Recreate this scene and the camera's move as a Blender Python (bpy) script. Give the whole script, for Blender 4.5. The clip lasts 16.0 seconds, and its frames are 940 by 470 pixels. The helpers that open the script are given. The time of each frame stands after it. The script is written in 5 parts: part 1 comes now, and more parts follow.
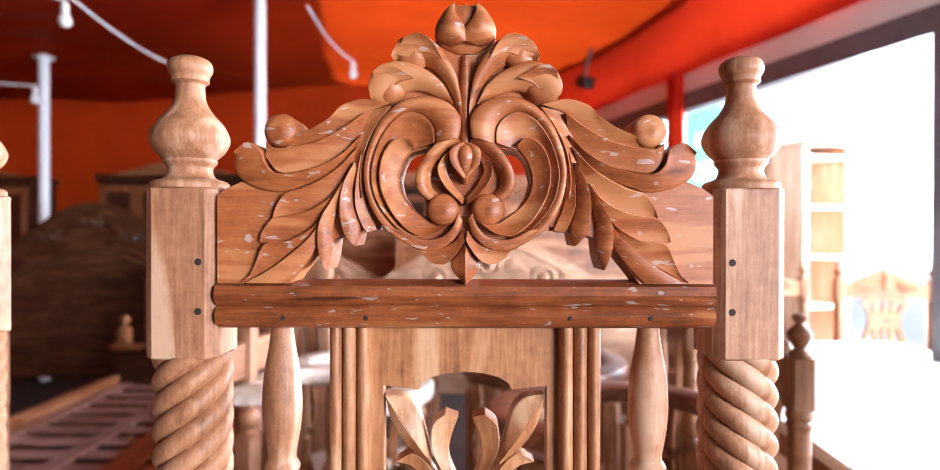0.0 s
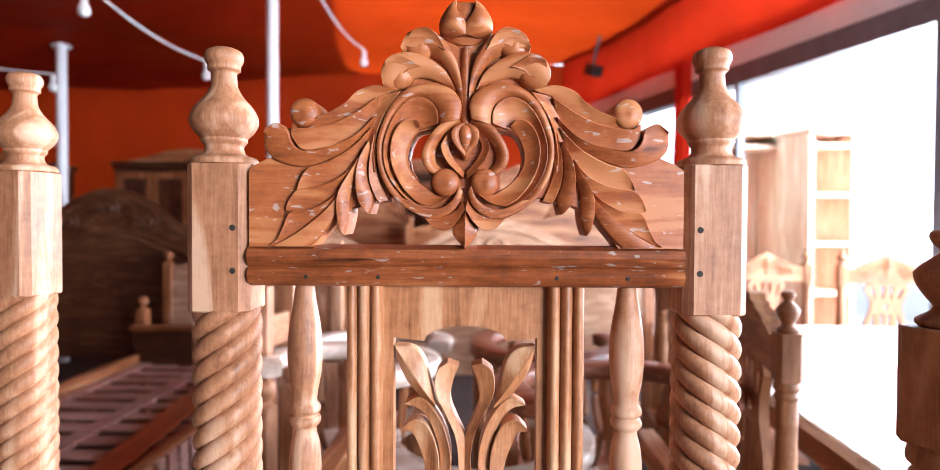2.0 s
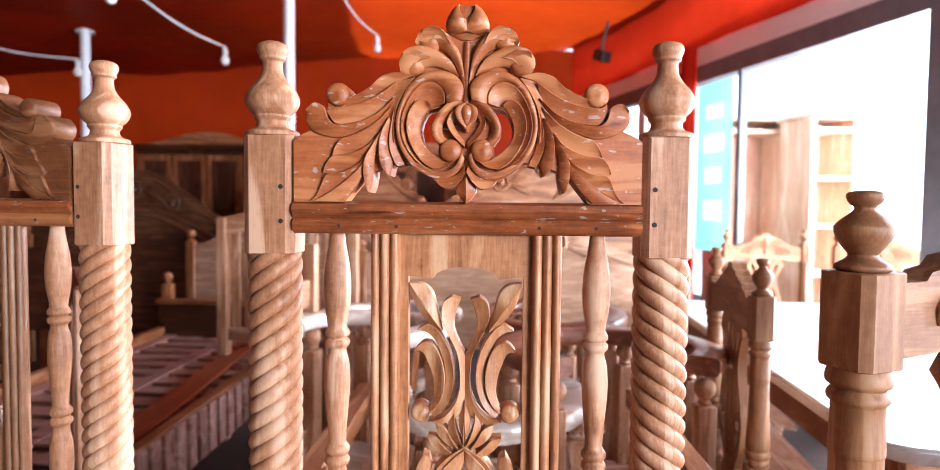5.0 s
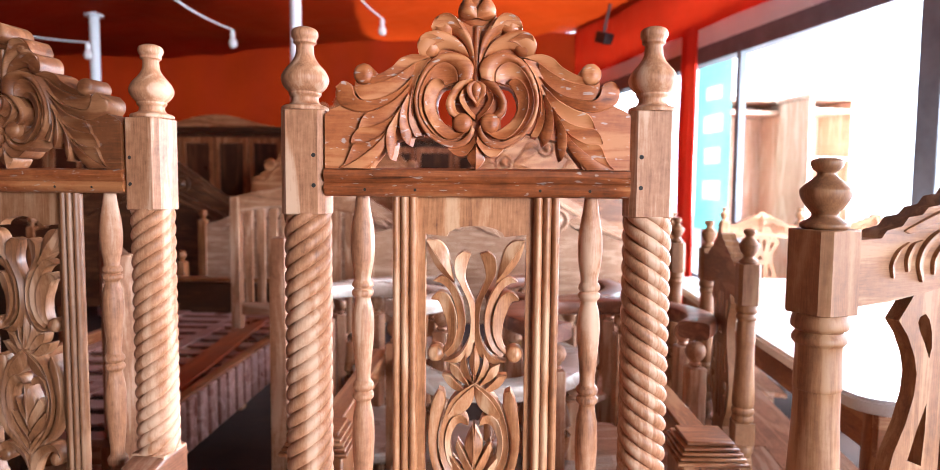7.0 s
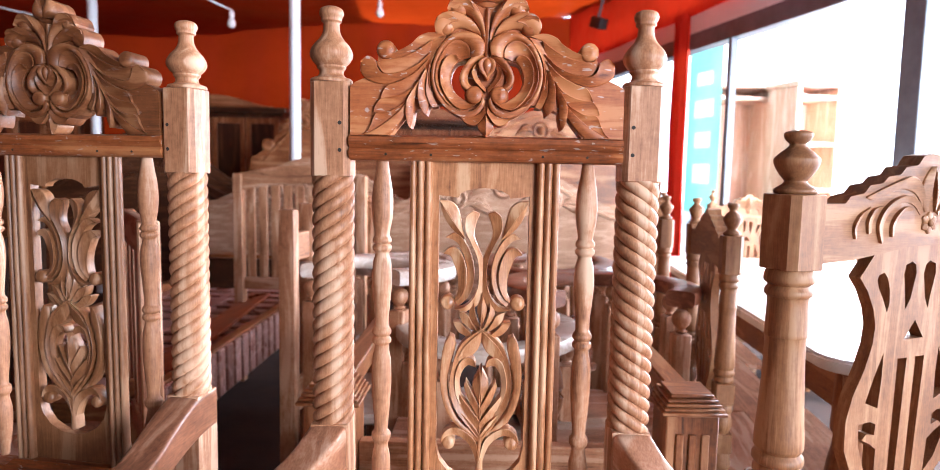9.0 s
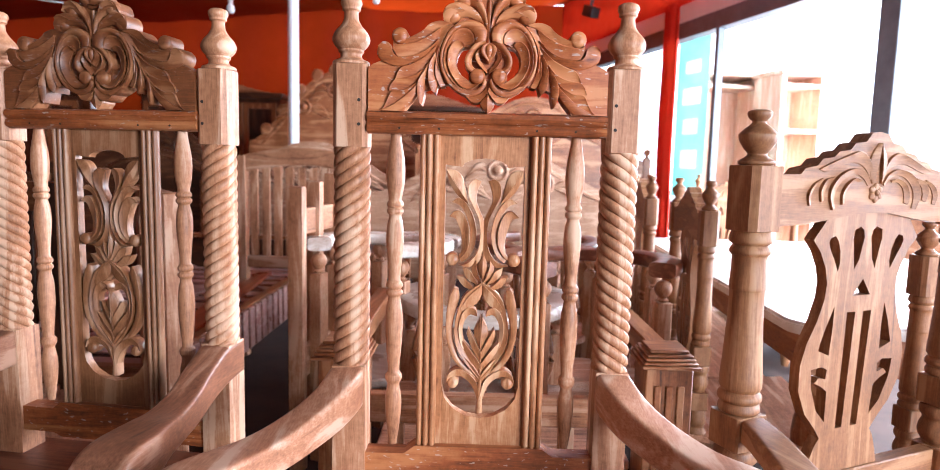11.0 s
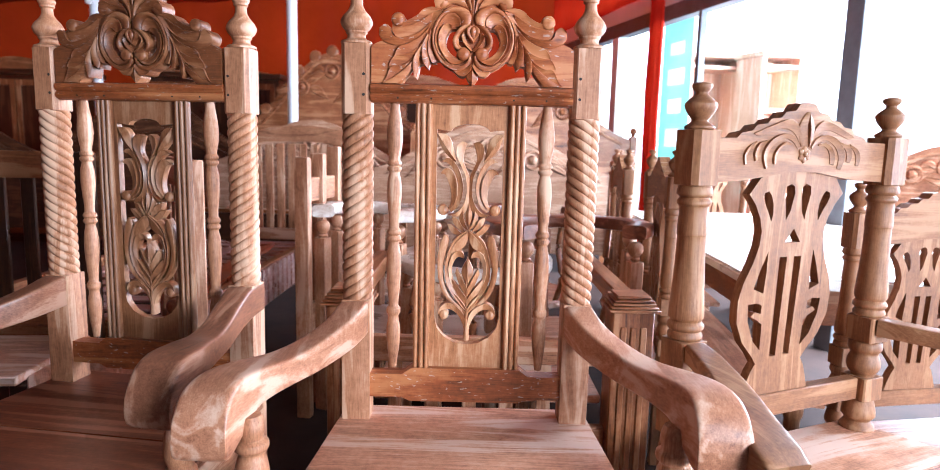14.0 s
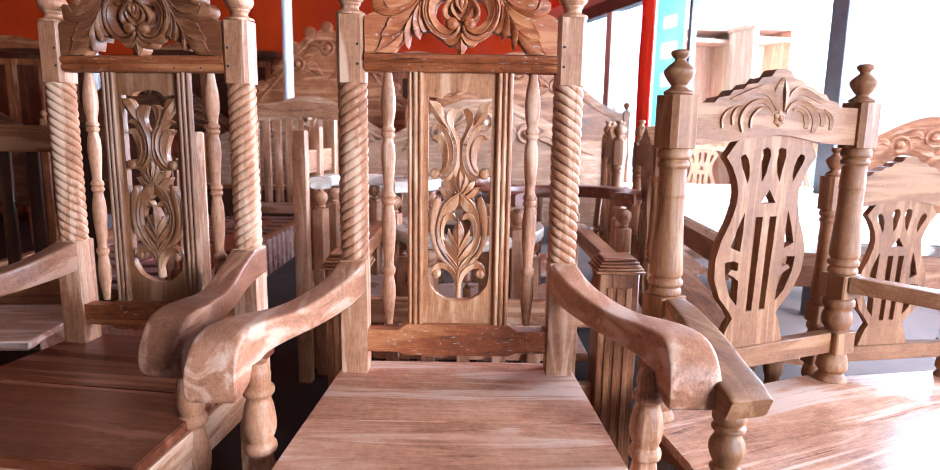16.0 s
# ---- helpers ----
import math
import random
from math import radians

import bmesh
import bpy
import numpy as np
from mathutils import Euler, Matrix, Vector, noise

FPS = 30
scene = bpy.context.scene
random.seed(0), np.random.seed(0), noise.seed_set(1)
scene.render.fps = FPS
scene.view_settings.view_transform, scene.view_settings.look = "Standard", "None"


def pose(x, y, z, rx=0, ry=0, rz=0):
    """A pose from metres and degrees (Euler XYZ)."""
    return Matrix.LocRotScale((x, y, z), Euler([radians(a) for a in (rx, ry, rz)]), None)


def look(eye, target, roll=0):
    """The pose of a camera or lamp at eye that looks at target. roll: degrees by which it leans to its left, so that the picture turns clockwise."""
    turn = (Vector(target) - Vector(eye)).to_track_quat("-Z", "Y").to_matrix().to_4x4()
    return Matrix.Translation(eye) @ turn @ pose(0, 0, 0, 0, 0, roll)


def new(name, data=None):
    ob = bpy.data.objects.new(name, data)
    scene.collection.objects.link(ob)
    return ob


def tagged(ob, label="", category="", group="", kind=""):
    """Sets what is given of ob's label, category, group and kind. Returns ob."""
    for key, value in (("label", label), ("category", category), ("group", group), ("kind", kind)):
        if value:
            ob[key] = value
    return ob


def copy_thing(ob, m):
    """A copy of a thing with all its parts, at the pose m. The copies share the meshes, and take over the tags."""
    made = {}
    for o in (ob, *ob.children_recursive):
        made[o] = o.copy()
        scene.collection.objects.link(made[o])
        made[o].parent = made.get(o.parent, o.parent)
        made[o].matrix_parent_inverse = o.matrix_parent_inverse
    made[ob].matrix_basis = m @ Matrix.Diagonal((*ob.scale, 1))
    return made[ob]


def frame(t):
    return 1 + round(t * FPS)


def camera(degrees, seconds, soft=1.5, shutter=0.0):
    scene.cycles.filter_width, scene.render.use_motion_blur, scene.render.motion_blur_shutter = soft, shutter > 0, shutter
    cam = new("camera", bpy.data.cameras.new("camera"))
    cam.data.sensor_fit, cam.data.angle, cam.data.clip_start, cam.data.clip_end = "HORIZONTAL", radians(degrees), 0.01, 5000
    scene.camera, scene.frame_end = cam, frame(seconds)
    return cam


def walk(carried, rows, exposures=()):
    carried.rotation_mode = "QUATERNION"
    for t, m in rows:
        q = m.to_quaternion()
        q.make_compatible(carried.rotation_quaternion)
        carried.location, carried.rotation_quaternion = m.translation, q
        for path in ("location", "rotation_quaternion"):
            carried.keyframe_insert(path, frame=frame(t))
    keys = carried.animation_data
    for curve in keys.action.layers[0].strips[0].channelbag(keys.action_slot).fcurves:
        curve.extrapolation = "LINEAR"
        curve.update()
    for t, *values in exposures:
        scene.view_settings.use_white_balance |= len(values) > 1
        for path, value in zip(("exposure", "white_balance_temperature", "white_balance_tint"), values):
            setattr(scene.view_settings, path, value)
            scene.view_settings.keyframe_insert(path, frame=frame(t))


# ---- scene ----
cam = camera(72.5, 16.0, soft=0.5)
PATH = [
    (0, (0.004, -0.613, 1.287), (0.005, 1.387, 1.276), 0.1),
    (0.5, (0.008, -0.632, 1.283), (0.001, 1.368, 1.261), 0.2),
    (1, (0.01, -0.651, 1.279), (-0.003, 1.349, 1.249), 0.2),
    (1.5, (0.013, -0.674, 1.273), (-0.007, 1.326, 1.235), 0.2),
    (2, (0.015, -0.695, 1.268), (-0.015, 1.304, 1.222), 0.3),
    (2.5, (0.02, -0.721, 1.265), (-0.017, 1.278, 1.214), 0.1),
    (3, (0.025, -0.748, 1.259), (-0.019, 1.251, 1.204), 0.1),
    (3.5, (0.029, -0.778, 1.252), (-0.022, 1.221, 1.193), 0.1),
    (4, (0.031, -0.805, 1.247), (-0.025, 1.193, 1.178), 0.4),
    (6.5, (0.033, -0.953, 1.217), (-0.038, 1.041, 1.089), 0.5),
    (7, (0.027, -0.983, 1.21), (-0.046, 1.01, 1.068), 0.5),
    (7.5, (0.02, -1.009, 1.203), (-0.053, 0.984, 1.049), 0.7),
    (8, (0.013, -1.037, 1.196), (-0.058, 0.955, 1.034), 0.8),
    (8.5, (0.008, -1.066, 1.188), (-0.05, 0.926, 1.014), 0.9),
    (9, (0.002, -1.1, 1.177), (-0.044, 0.891, 0.99), 1.1),
    (11.5, (-0.015, -1.3, 1.138), (-0.031, 0.687, 0.91), 1.5),
    (12, (-0.01, -1.342, 1.13), (-0.024, 0.644, 0.895), 1.6),
    (12.5, (-0.007, -1.382, 1.123), (-0.022, 0.603, 0.875), 1.6),
    (13, (-0.002, -1.424, 1.117), (-0.014, 0.559, 0.861), 1.5),
    (13.5, (0.003, -1.46, 1.112), (-0.007, 0.522, 0.848), 1.5),
    (14, (0.007, -1.496, 1.104), (0.003, 0.485, 0.831), 1.4),
    (14.5, (0.015, -1.523, 1.097), (0.017, 0.456, 0.808), 1.2),
    (15, (0.021, -1.548, 1.09), (0.025, 0.429, 0.788), 0.9),
    (15.5, (0.023, -1.566, 1.086), (0.028, 0.409, 0.769), 0.9),
    (16, (0.025, -1.583, 1.076), (0.029, 0.388, 0.738), 0.9),
]
walk(cam, [(t, look(eye, target, roll)) for t, eye, target, roll in PATH],
     [(0.0, 1.10, 5700, 9), (7.0, 1.10, 5550, 8), (9.0, 1.06, 5500, 8), (12.5, 1.12, 5300, 7), (16.0, 1.12, 5050, 6)])

FLOOR = -0.06

# ---------------------------------------------------------------- light
world = bpy.data.worlds.new("sky")
scene.world = world
world.use_nodes = True
_wn = world.node_tree.nodes
_sky = _wn.new("ShaderNodeTexSky")
_sky.sky_type, _sky.sun_disc = "NISHITA", False
_sky.sun_elevation, _sky.sun_rotation = radians(47), radians(132)
world.node_tree.links.new(_sky.outputs[0], _wn["Background"].inputs[0])
_wn["Background"].inputs[1].default_value = 0.05

sun = new("sun", bpy.data.lights.new("sun", "SUN"))
sun.data.energy, sun.data.angle, sun.data.color = 4.5, radians(4), (1.0, 0.96, 0.90)
sun.matrix_world = look((5.5, -5.0, 8.0), (0, 0, 0))


def area_light(name, eye, target, w, h, watts, colour):
    lamp = new(name, bpy.data.lights.new(name, "AREA"))
    lamp.data.shape, lamp.data.size, lamp.data.size_y = "RECTANGLE", w, h
    lamp.data.energy, lamp.data.color = watts, colour
    lamp.matrix_world = look(eye, target)
    return lamp


area_light("daylight_side_opening", (3.2, 2.4, 1.5), (-1.2, 2.0, 0.9), 4.0, 2.0, 370, (0.93, 0.96, 1.0))
# Fill lamp added out of view at front right to brighten the chairs.
area_light("added_near_fill", (3.4, -3.9, 1.7), (-0.1, 0.0, 1.0), 1.9, 1.8, 250, (1.0, 0.99, 0.97))

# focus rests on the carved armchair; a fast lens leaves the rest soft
focus_spot = new("focus_spot")
focus_spot.location = (0.0, -0.03, 1.1)
cam.data.dof.use_dof = True
cam.data.dof.focus_object = focus_spot
cam.data.dof.aperture_fstop = 3.8


# ---------------------------------------------------------------- materials
def nodes_of(name):
    m = bpy.data.materials.new(name)
    m.use_nodes = True
    nt = m.node_tree
    b = nt.nodes["Principled BSDF"]

    def add(kind, **props):
        n = nt.nodes.new("ShaderNode" + kind)
        for k, v in props.items():
            n.inputs[k].default_value = v
        return n

    def link(a, b2):
        nt.links.new(a, b2)
    return m, nt, b, add, link


def ramp(nt, stops):
    r = nt.nodes.new("ShaderNodeValToRGB")
    e = r.color_ramp.elements
    while len(e) < len(stops):
        e.new(0.5)
    for el, (p, c) in zip(e, stops):
        el.position, el.color = p, (*c, 1)
    return r


def wood(name, axis, dark, mid, light, rough=0.55, stain=0.0, scale=1.0, lines=0.055):
    """Sawn timber with the grain along one local axis: broad figure, fine pores, blotches."""
    m, nt, b, add, link = nodes_of(name)
    co = add("TexCoord")
    info = add("ObjectInfo")
    shift = add("VectorMath")
    shift.operation = "MULTIPLY_ADD"
    comb = add("CombineXYZ")
    for k in range(3):
        link(info.outputs["Random"], comb.inputs[k])
    shift.inputs[1].default_value = (7.3, 11.1, 5.7)
    link(comb.outputs[0], shift.inputs[0])
    link(co.outputs["Object"], shift.inputs[2])
    long, wide = 1.6 * scale, 16.0 * scale
    mp = add("Mapping")
    mp.inputs["Scale"].default_value = [long if "xyz"[k] == axis else wide for k in range(3)]
    link(shift.outputs[0], mp.inputs[0])
    fig = add("TexNoise", Scale=1.0, Detail=3.0, Roughness=0.55, Distortion=1.4)
    link(mp.outputs[0], fig.inputs[0])
    bands = add("Math")
    bands.operation = "SINE"
    mul = add("Math")
    mul.operation = "MULTIPLY"
    mul.inputs[1].default_value = 22.0
    link(fig.outputs[0], mul.inputs[0])
    link(mul.outputs[0], bands.inputs[0])
    mp2 = add("Mapping")
    mp2.inputs["Scale"].default_value = [26.0 if "xyz"[k] == axis else 380.0 for k in range(3)]
    link(shift.outputs[0], mp2.inputs[0])
    pore = add("TexNoise", Scale=1.0, Detail=2.0, Roughness=0.6)
    link(mp2.outputs[0], pore.inputs[0])
    blot = add("TexNoise", Scale=5.0, Detail=3.0, Roughness=0.6)
    link(shift.outputs[0], blot.inputs[0])
    # value = figure + bands + pores + blotches
    a1 = add("Math")
    a1.operation = "MULTIPLY_ADD"
    a1.inputs[1].default_value, a1.inputs[2].default_value = lines, 0.045
    link(bands.outputs[0], a1.inputs[0])
    a2 = add("Math")
    a2.operation = "MULTIPLY_ADD"
    a2.inputs[1].default_value = 0.75
    link(fig.outputs[0], a2.inputs[0])
    link(a1.outputs[0], a2.inputs[2])
    a3 = add("Math")
    a3.operation = "MULTIPLY_ADD"
    a3.inputs[1].default_value = 0.24
    link(pore.outputs[0], a3.inputs[0])
    link(a2.outputs[0], a3.inputs[2])
    a4 = add("Math")
    a4.operation = "MULTIPLY_ADD"
    a4.inputs[1].default_value = 0.36
    link(blot.outputs[0], a4.inputs[0])
    link(a3.outputs[0], a4.inputs[2])
    fleck = add("TexNoise", Scale=75.0, Detail=6.0, Roughness=0.72)
    link(shift.outputs[0], fleck.inputs[0])
    a5 = add("Math")
    a5.operation = "MULTIPLY_ADD"
    a5.inputs[1].default_value = 0.26
    link(fleck.outputs[0], a5.inputs[0])
    link(a4.outputs[0], a5.inputs[2])
    dark, mid, light = ((0.82 * r ** 1.08, 0.86 * g ** 1.08, 0.90 * c ** 1.08) for r, g, c in (dark, mid, light))
    r = ramp(nt, [(0.635, dark), (0.82, mid), (0.99, light)])
    link(a5.outputs[0], r.inputs[0])
    out = r.outputs[0]
    if stain:
        mp3 = add("Mapping")
        mp3.inputs["Scale"].default_value = [60.0 if "xyz"[k] == axis else 150.0 for k in range(3)]
        link(shift.outputs[0], mp3.inputs[0])
        fl = add("TexNoise", Scale=1.0, Detail=1.5, Roughness=0.5, Distortion=0.4)
        link(mp3.outputs[0], fl.inputs[0])
        fr = ramp(nt, [(0.66, (0, 0, 0)), (0.70, (stain, stain, stain))])
        link(fl.outputs[0], fr.inputs[0])
        mx = nt.nodes.new("ShaderNodeMix")
        mx.data_type = "RGBA"
        mx.inputs["B"].default_value = (0.52, 0.47, 0.44, 1)
        link(fr.outputs[0], mx.inputs["Factor"])
        link(out, mx.inputs["A"])
        out = mx.outputs["Result"]
    link(out, b.inputs["Base Color"])
    rr = add("Math")
    rr.operation = "MULTIPLY_ADD"
    rr.inputs[1].default_value, rr.inputs[2].default_value = 0.25, rough - 0.12
    link(blot.outputs[0], rr.inputs[0])
    link(rr.outputs[0], b.inputs["Roughness"])
    b.inputs["Specular IOR Level"].default_value = 0.5
    bump = add("Bump", Strength=0.22, Distance=0.0012)
    link(a3.outputs[0], bump.inputs["Height"])
    link(bump.outputs[0], b.inputs["Normal"])
    return m


PALE = ((0.166, 0.052, 0.018), (0.484, 0.211, 0.098), (0.680, 0.397, 0.245))
RUDDY = ((0.092, 0.025, 0.007), (0.330, 0.113, 0.036), (0.505, 0.232, 0.105))
# Deep brown darkened to hold the shade of the left background.
DEEP_SHADE = ((0.022, 0.007, 0.0025), (0.062, 0.021, 0.007), (0.125, 0.048, 0.018))
WZ, WX, WY = (wood("pale_timber_" + a, a, *PALE, rough=0.56) for a in "zxy")
CARVE = wood("carved_timber", "x", (0.175, 0.038, 0.0080), (0.440, 0.124, 0.032), (0.575, 0.218, 0.078), rough=0.5, stain=0.46)
RAIL = wood("rail_timber", "x", (0.060, 0.014, 0.004), (0.340, 0.090, 0.023), (0.520, 0.195, 0.068), rough=0.45, stain=0.46)
# Seat of the left twin: a redder board, darkened further for its shade.
SEAT_RED_SHADE = wood("shaded_red_seat_timber", "x", (0.065, 0.013, 0.005), (0.200, 0.054, 0.021), (0.330, 0.118, 0.060), rough=0.34, scale=0.7, lines=0.075)
SPLAT = wood("splat_timber", "z", (0.160, 0.046, 0.014), (0.500, 0.205, 0.080), (0.680, 0.380, 0.205), rough=0.46)
RZ, RX, RY = (wood("ruddy_timber_" + a, a, *RUDDY, rough=0.42) for a in "zxy")
DZ, DX, DY = (wood("shaded_timber_" + a, a, *DEEP_SHADE, rough=0.32) for a in "zxy")
BZ, BX, BY = (wood("brown_timber_" + a, a, (0.130, 0.043, 0.014), (0.310, 0.126, 0.045), (0.430, 0.212, 0.096), rough=0.58) for a in "zxy")
# Darker copies of the crest and splat timbers hold the left chair's shade.
SHADE_CARVE = wood("shaded_carved_timber", "x", (0.080, 0.021, 0.006), (0.215, 0.068, 0.020), (0.320, 0.128, 0.050), rough=0.5, stain=0.12)
SHADE_SPLAT = wood("shaded_splat_timber", "z", (0.100, 0.031, 0.010), (0.270, 0.106, 0.040), (0.405, 0.203, 0.105), rough=0.46)
SEAT = wood("seat_timber", "x", (0.180, 0.050, 0.022), (0.680, 0.330, 0.190), (0.830, 0.560, 0.420), rough=0.34, scale=0.75, lines=0.075)
ARM = wood("arm_timber", "y", (0.170, 0.048, 0.020), (0.520, 0.230, 0.120), (0.710, 0.440, 0.300), rough=0.38, scale=0.8, lines=0.045)
# Reddish arms of the left twin, darkened to hold its shade.
ARM_RED_SHADE = wood("shaded_reddish_arm_timber", "y", (0.100, 0.028, 0.012), (0.330, 0.132, 0.066), (0.490, 0.260, 0.162), rough=0.38, scale=0.8, lines=0.045)
HEAD = wood("headboard_timber", "x", (0.32, 0.145, 0.075), (0.50, 0.26, 0.145), (0.64, 0.39, 0.25), rough=0.45, scale=2.2)
# Brown of the corner headboards, with the corner's shade mixed in.
SHADE_BROWN = wood("shaded_brown_timber", "x", (0.030, 0.010, 0.004), (0.095, 0.033, 0.012), (0.18, 0.072, 0.030), rough=0.36, scale=2.0)
# Daylight sheen on low rails and seats, painted as pale timber.
SHEEN_X = wood("sheen_rail_timber", "x", (0.50, 0.34, 0.24), (0.70, 0.54, 0.43), (0.84, 0.72, 0.62), rough=0.28)
# Outdoor glare painted into the tan of the shelves.
GLARE_TAN = wood("glare_tan_timber", "z", (0.60, 0.31, 0.19), (0.78, 0.48, 0.33), (0.88, 0.64, 0.50))
REDRAIL = wood("red_rail_timber", "x", (0.092, 0.024, 0.010), (0.237, 0.071, 0.030), (0.371, 0.144, 0.075), rough=0.38)


def plain(name, colour, rough=0.5, metal=0.0, var=0.12, scale=30.0, bump=0.0):
    m, nt, b, add, link = nodes_of(name)
    co = add("TexCoord")
    n = add("TexNoise", Scale=scale, Detail=4.0, Roughness=0.6)
    link(co.outputs["Object"], n.inputs[0])
    r = ramp(nt, [(0.3, tuple(c * (1 - var) for c in colour)), (0.7, tuple(min(1, c * (1 + var)) for c in colour))])
    link(n.outputs[0], r.inputs[0])
    link(r.outputs[0], b.inputs["Base Color"])
    b.inputs["Roughness"].default_value, b.inputs["Metallic"].default_value = rough, metal
    if bump:
        bp = add("Bump", Strength=bump, Distance=0.004)
        link(n.outputs[0], bp.inputs["Height"])
        link(bp.outputs[0], b.inputs["Normal"])
    return m


def cloth(name, colour, through_colour, mix=0.5):
    """Thin tarpaulin that lets daylight glow through."""
    m, nt, b, add, link = nodes_of(name)
    co = add("TexCoord")
    n = add("TexNoise", Scale=1.3, Detail=5.0, Roughness=0.6)
    link(co.outputs["Object"], n.inputs[0])
    r = ramp(nt, [(0.3, tuple(c * 0.75 for c in colour)), (0.7, colour)])
    r2 = ramp(nt, [(0.3, tuple(c * 0.7 for c in through_colour)), (0.7, through_colour)])
    link(n.outputs[0], r.inputs[0])
    link(n.outputs[0], r2.inputs[0])
    link(r.outputs[0], b.inputs["Base Color"])
    b.inputs["Roughness"].default_value = 0.55
    b.inputs["Specular IOR Level"].default_value = 0.06
    tr = add("BsdfTranslucent")
    link(r2.outputs[0], tr.inputs[0])
    ms = nt.nodes.new("ShaderNodeMixShader")
    ms.inputs[0].default_value = mix
    link(b.outputs[0], ms.inputs[1])
    link(tr.outputs[0], ms.inputs[2])
    link(ms.outputs[0], nt.nodes["Material Output"].inputs[0])
    n2 = add("TexNoise", Scale=7.0, Detail=3.0)
    link(co.outputs["Object"], n2.inputs[0])
    bp = add("Bump", Strength=0.35, Distance=0.05)
    link(n2.outputs[0], bp.inputs["Height"])
    link(bp.outputs[0], b.inputs["Normal"])
    return m


TARP = cloth("red_tarpaulin", (0.29, 0.013, 0.003), (0.82, 0.078, 0.005), 0.36)
BACKCLOTH = cloth("dull_red_tarpaulin", (0.29, 0.015, 0.003), (0.70, 0.066, 0.004), 0.26)
FASCIA = cloth("red_cloth", (0.62, 0.03, 0.012), (0.85, 0.05, 0.01), 0.12)
# Banner green paled to carry the glare of its backlight.
BANNER = cloth("glare_paled_banner", (0.42, 0.86, 0.80), (0.55, 0.97, 0.92), 0.6)
BANNER_MARK = cloth("banner_mark_paint", (0.8, 0.95, 0.92), (0.9, 1.0, 0.98), 0.6)
EARTH = plain("packed_earth_floor", (0.032, 0.013, 0.008), 0.97, var=0.35, scale=6, bump=0.5)
CONCRETE = plain("pale_concrete", (0.62, 0.60, 0.57), 0.85, var=0.1, scale=4, bump=0.2)
# Dark grey so that the unseen closing surfaces return little fill light.
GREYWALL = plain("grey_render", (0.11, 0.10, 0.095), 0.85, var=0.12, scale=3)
PLASTER = plain("white_plaster", (0.78, 0.76, 0.73), 0.8, var=0.06, scale=3)
PIPE = plain("white_pipe_paint", (0.78, 0.78, 0.80), 0.35, var=0.05)
STEEL = plain("grey_steel_paint", (0.13, 0.13, 0.14), 0.45, var=0.2, scale=9)
SOCKET = plain("white_plastic", (0.75, 0.72, 0.70), 0.35, var=0.04)
DARKHOLE = plain("screw_hole", (0.02, 0.012, 0.008), 0.8)
BLACKPLASTIC = plain("black_plastic", (0.02, 0.02, 0.022), 0.4)
WIRE = plain("white_cable", (0.7, 0.66, 0.64), 0.5, var=0.03)


# ---------------------------------------------------------------- mesh helpers
def part(name, bm, material, parent=None, label="", smooth=True, kind=""):
    me = bpy.data.meshes.new(name)
    bm.normal_update()
    bm.to_mesh(me)
    bm.free()
    me.materials.append(material)
    if smooth:
        me.polygons.foreach_set("use_smooth", [True] * len(me.polygons))
        me.set_sharp_from_angle(angle=radians(38))
    ob = new(name, me)
    if parent is not None:
        ob.parent = parent
    return tagged(ob, label, kind=kind)


def thing(name, label, category, m=None, group=""):
    ob = new(name)
    ob.empty_display_size = 0.1
    if m is not None:
        ob.matrix_world = m
    return tagged(ob, label, category, group)


def box(bm, x0, x1, y0, y1, z0, z1, bevel=0.002, seg=1):
    mx = Matrix.Translation(((x0 + x1) / 2, (y0 + y1) / 2, (z0 + z1) / 2)) @ Matrix.Diagonal((x1 - x0, y1 - y0, z1 - z0, 1))
    vs = bmesh.ops.create_cube(bm, size=1.0, matrix=mx)["verts"]
    if bevel:
        es = list({e for v in vs for e in v.link_edges})
        bmesh.ops.bevel(bm, geom=es, offset=bevel, segments=seg, affect="EDGES", profile=0.6)
    return bm


def boxes(*rows, bevel=0.002, seg=1):
    bm = bmesh.new()
    for r in rows:
        box(bm, *r, bevel=bevel, seg=seg)
    return bm


def lathe(profile, x=0.0, y=0.0, seg=24, bm=None, fine=3):
    """A turned piece from (radius, height) pairs, smoothed between them."""
    bm = bm or bmesh.new()
    pts = smooth_line([(r, z) for r, z in profile], fine)
    rings = []
    for r, z in pts:
        rings.append([bm.verts.new((x + r * math.cos(2 * math.pi * k / seg), y + r * math.sin(2 * math.pi * k / seg), z)) for k in range(seg)])
    for a, b in zip(rings, rings[1:]):
        for k in range(seg):
            bm.faces.new((a[k], a[(k + 1) % seg], b[(k + 1) % seg], b[k]))
    bm.faces.new(rings[0][::-1])
    bm.faces.new(rings[-1])
    bmesh.ops.recalc_face_normals(bm, faces=bm.faces)
    return bm


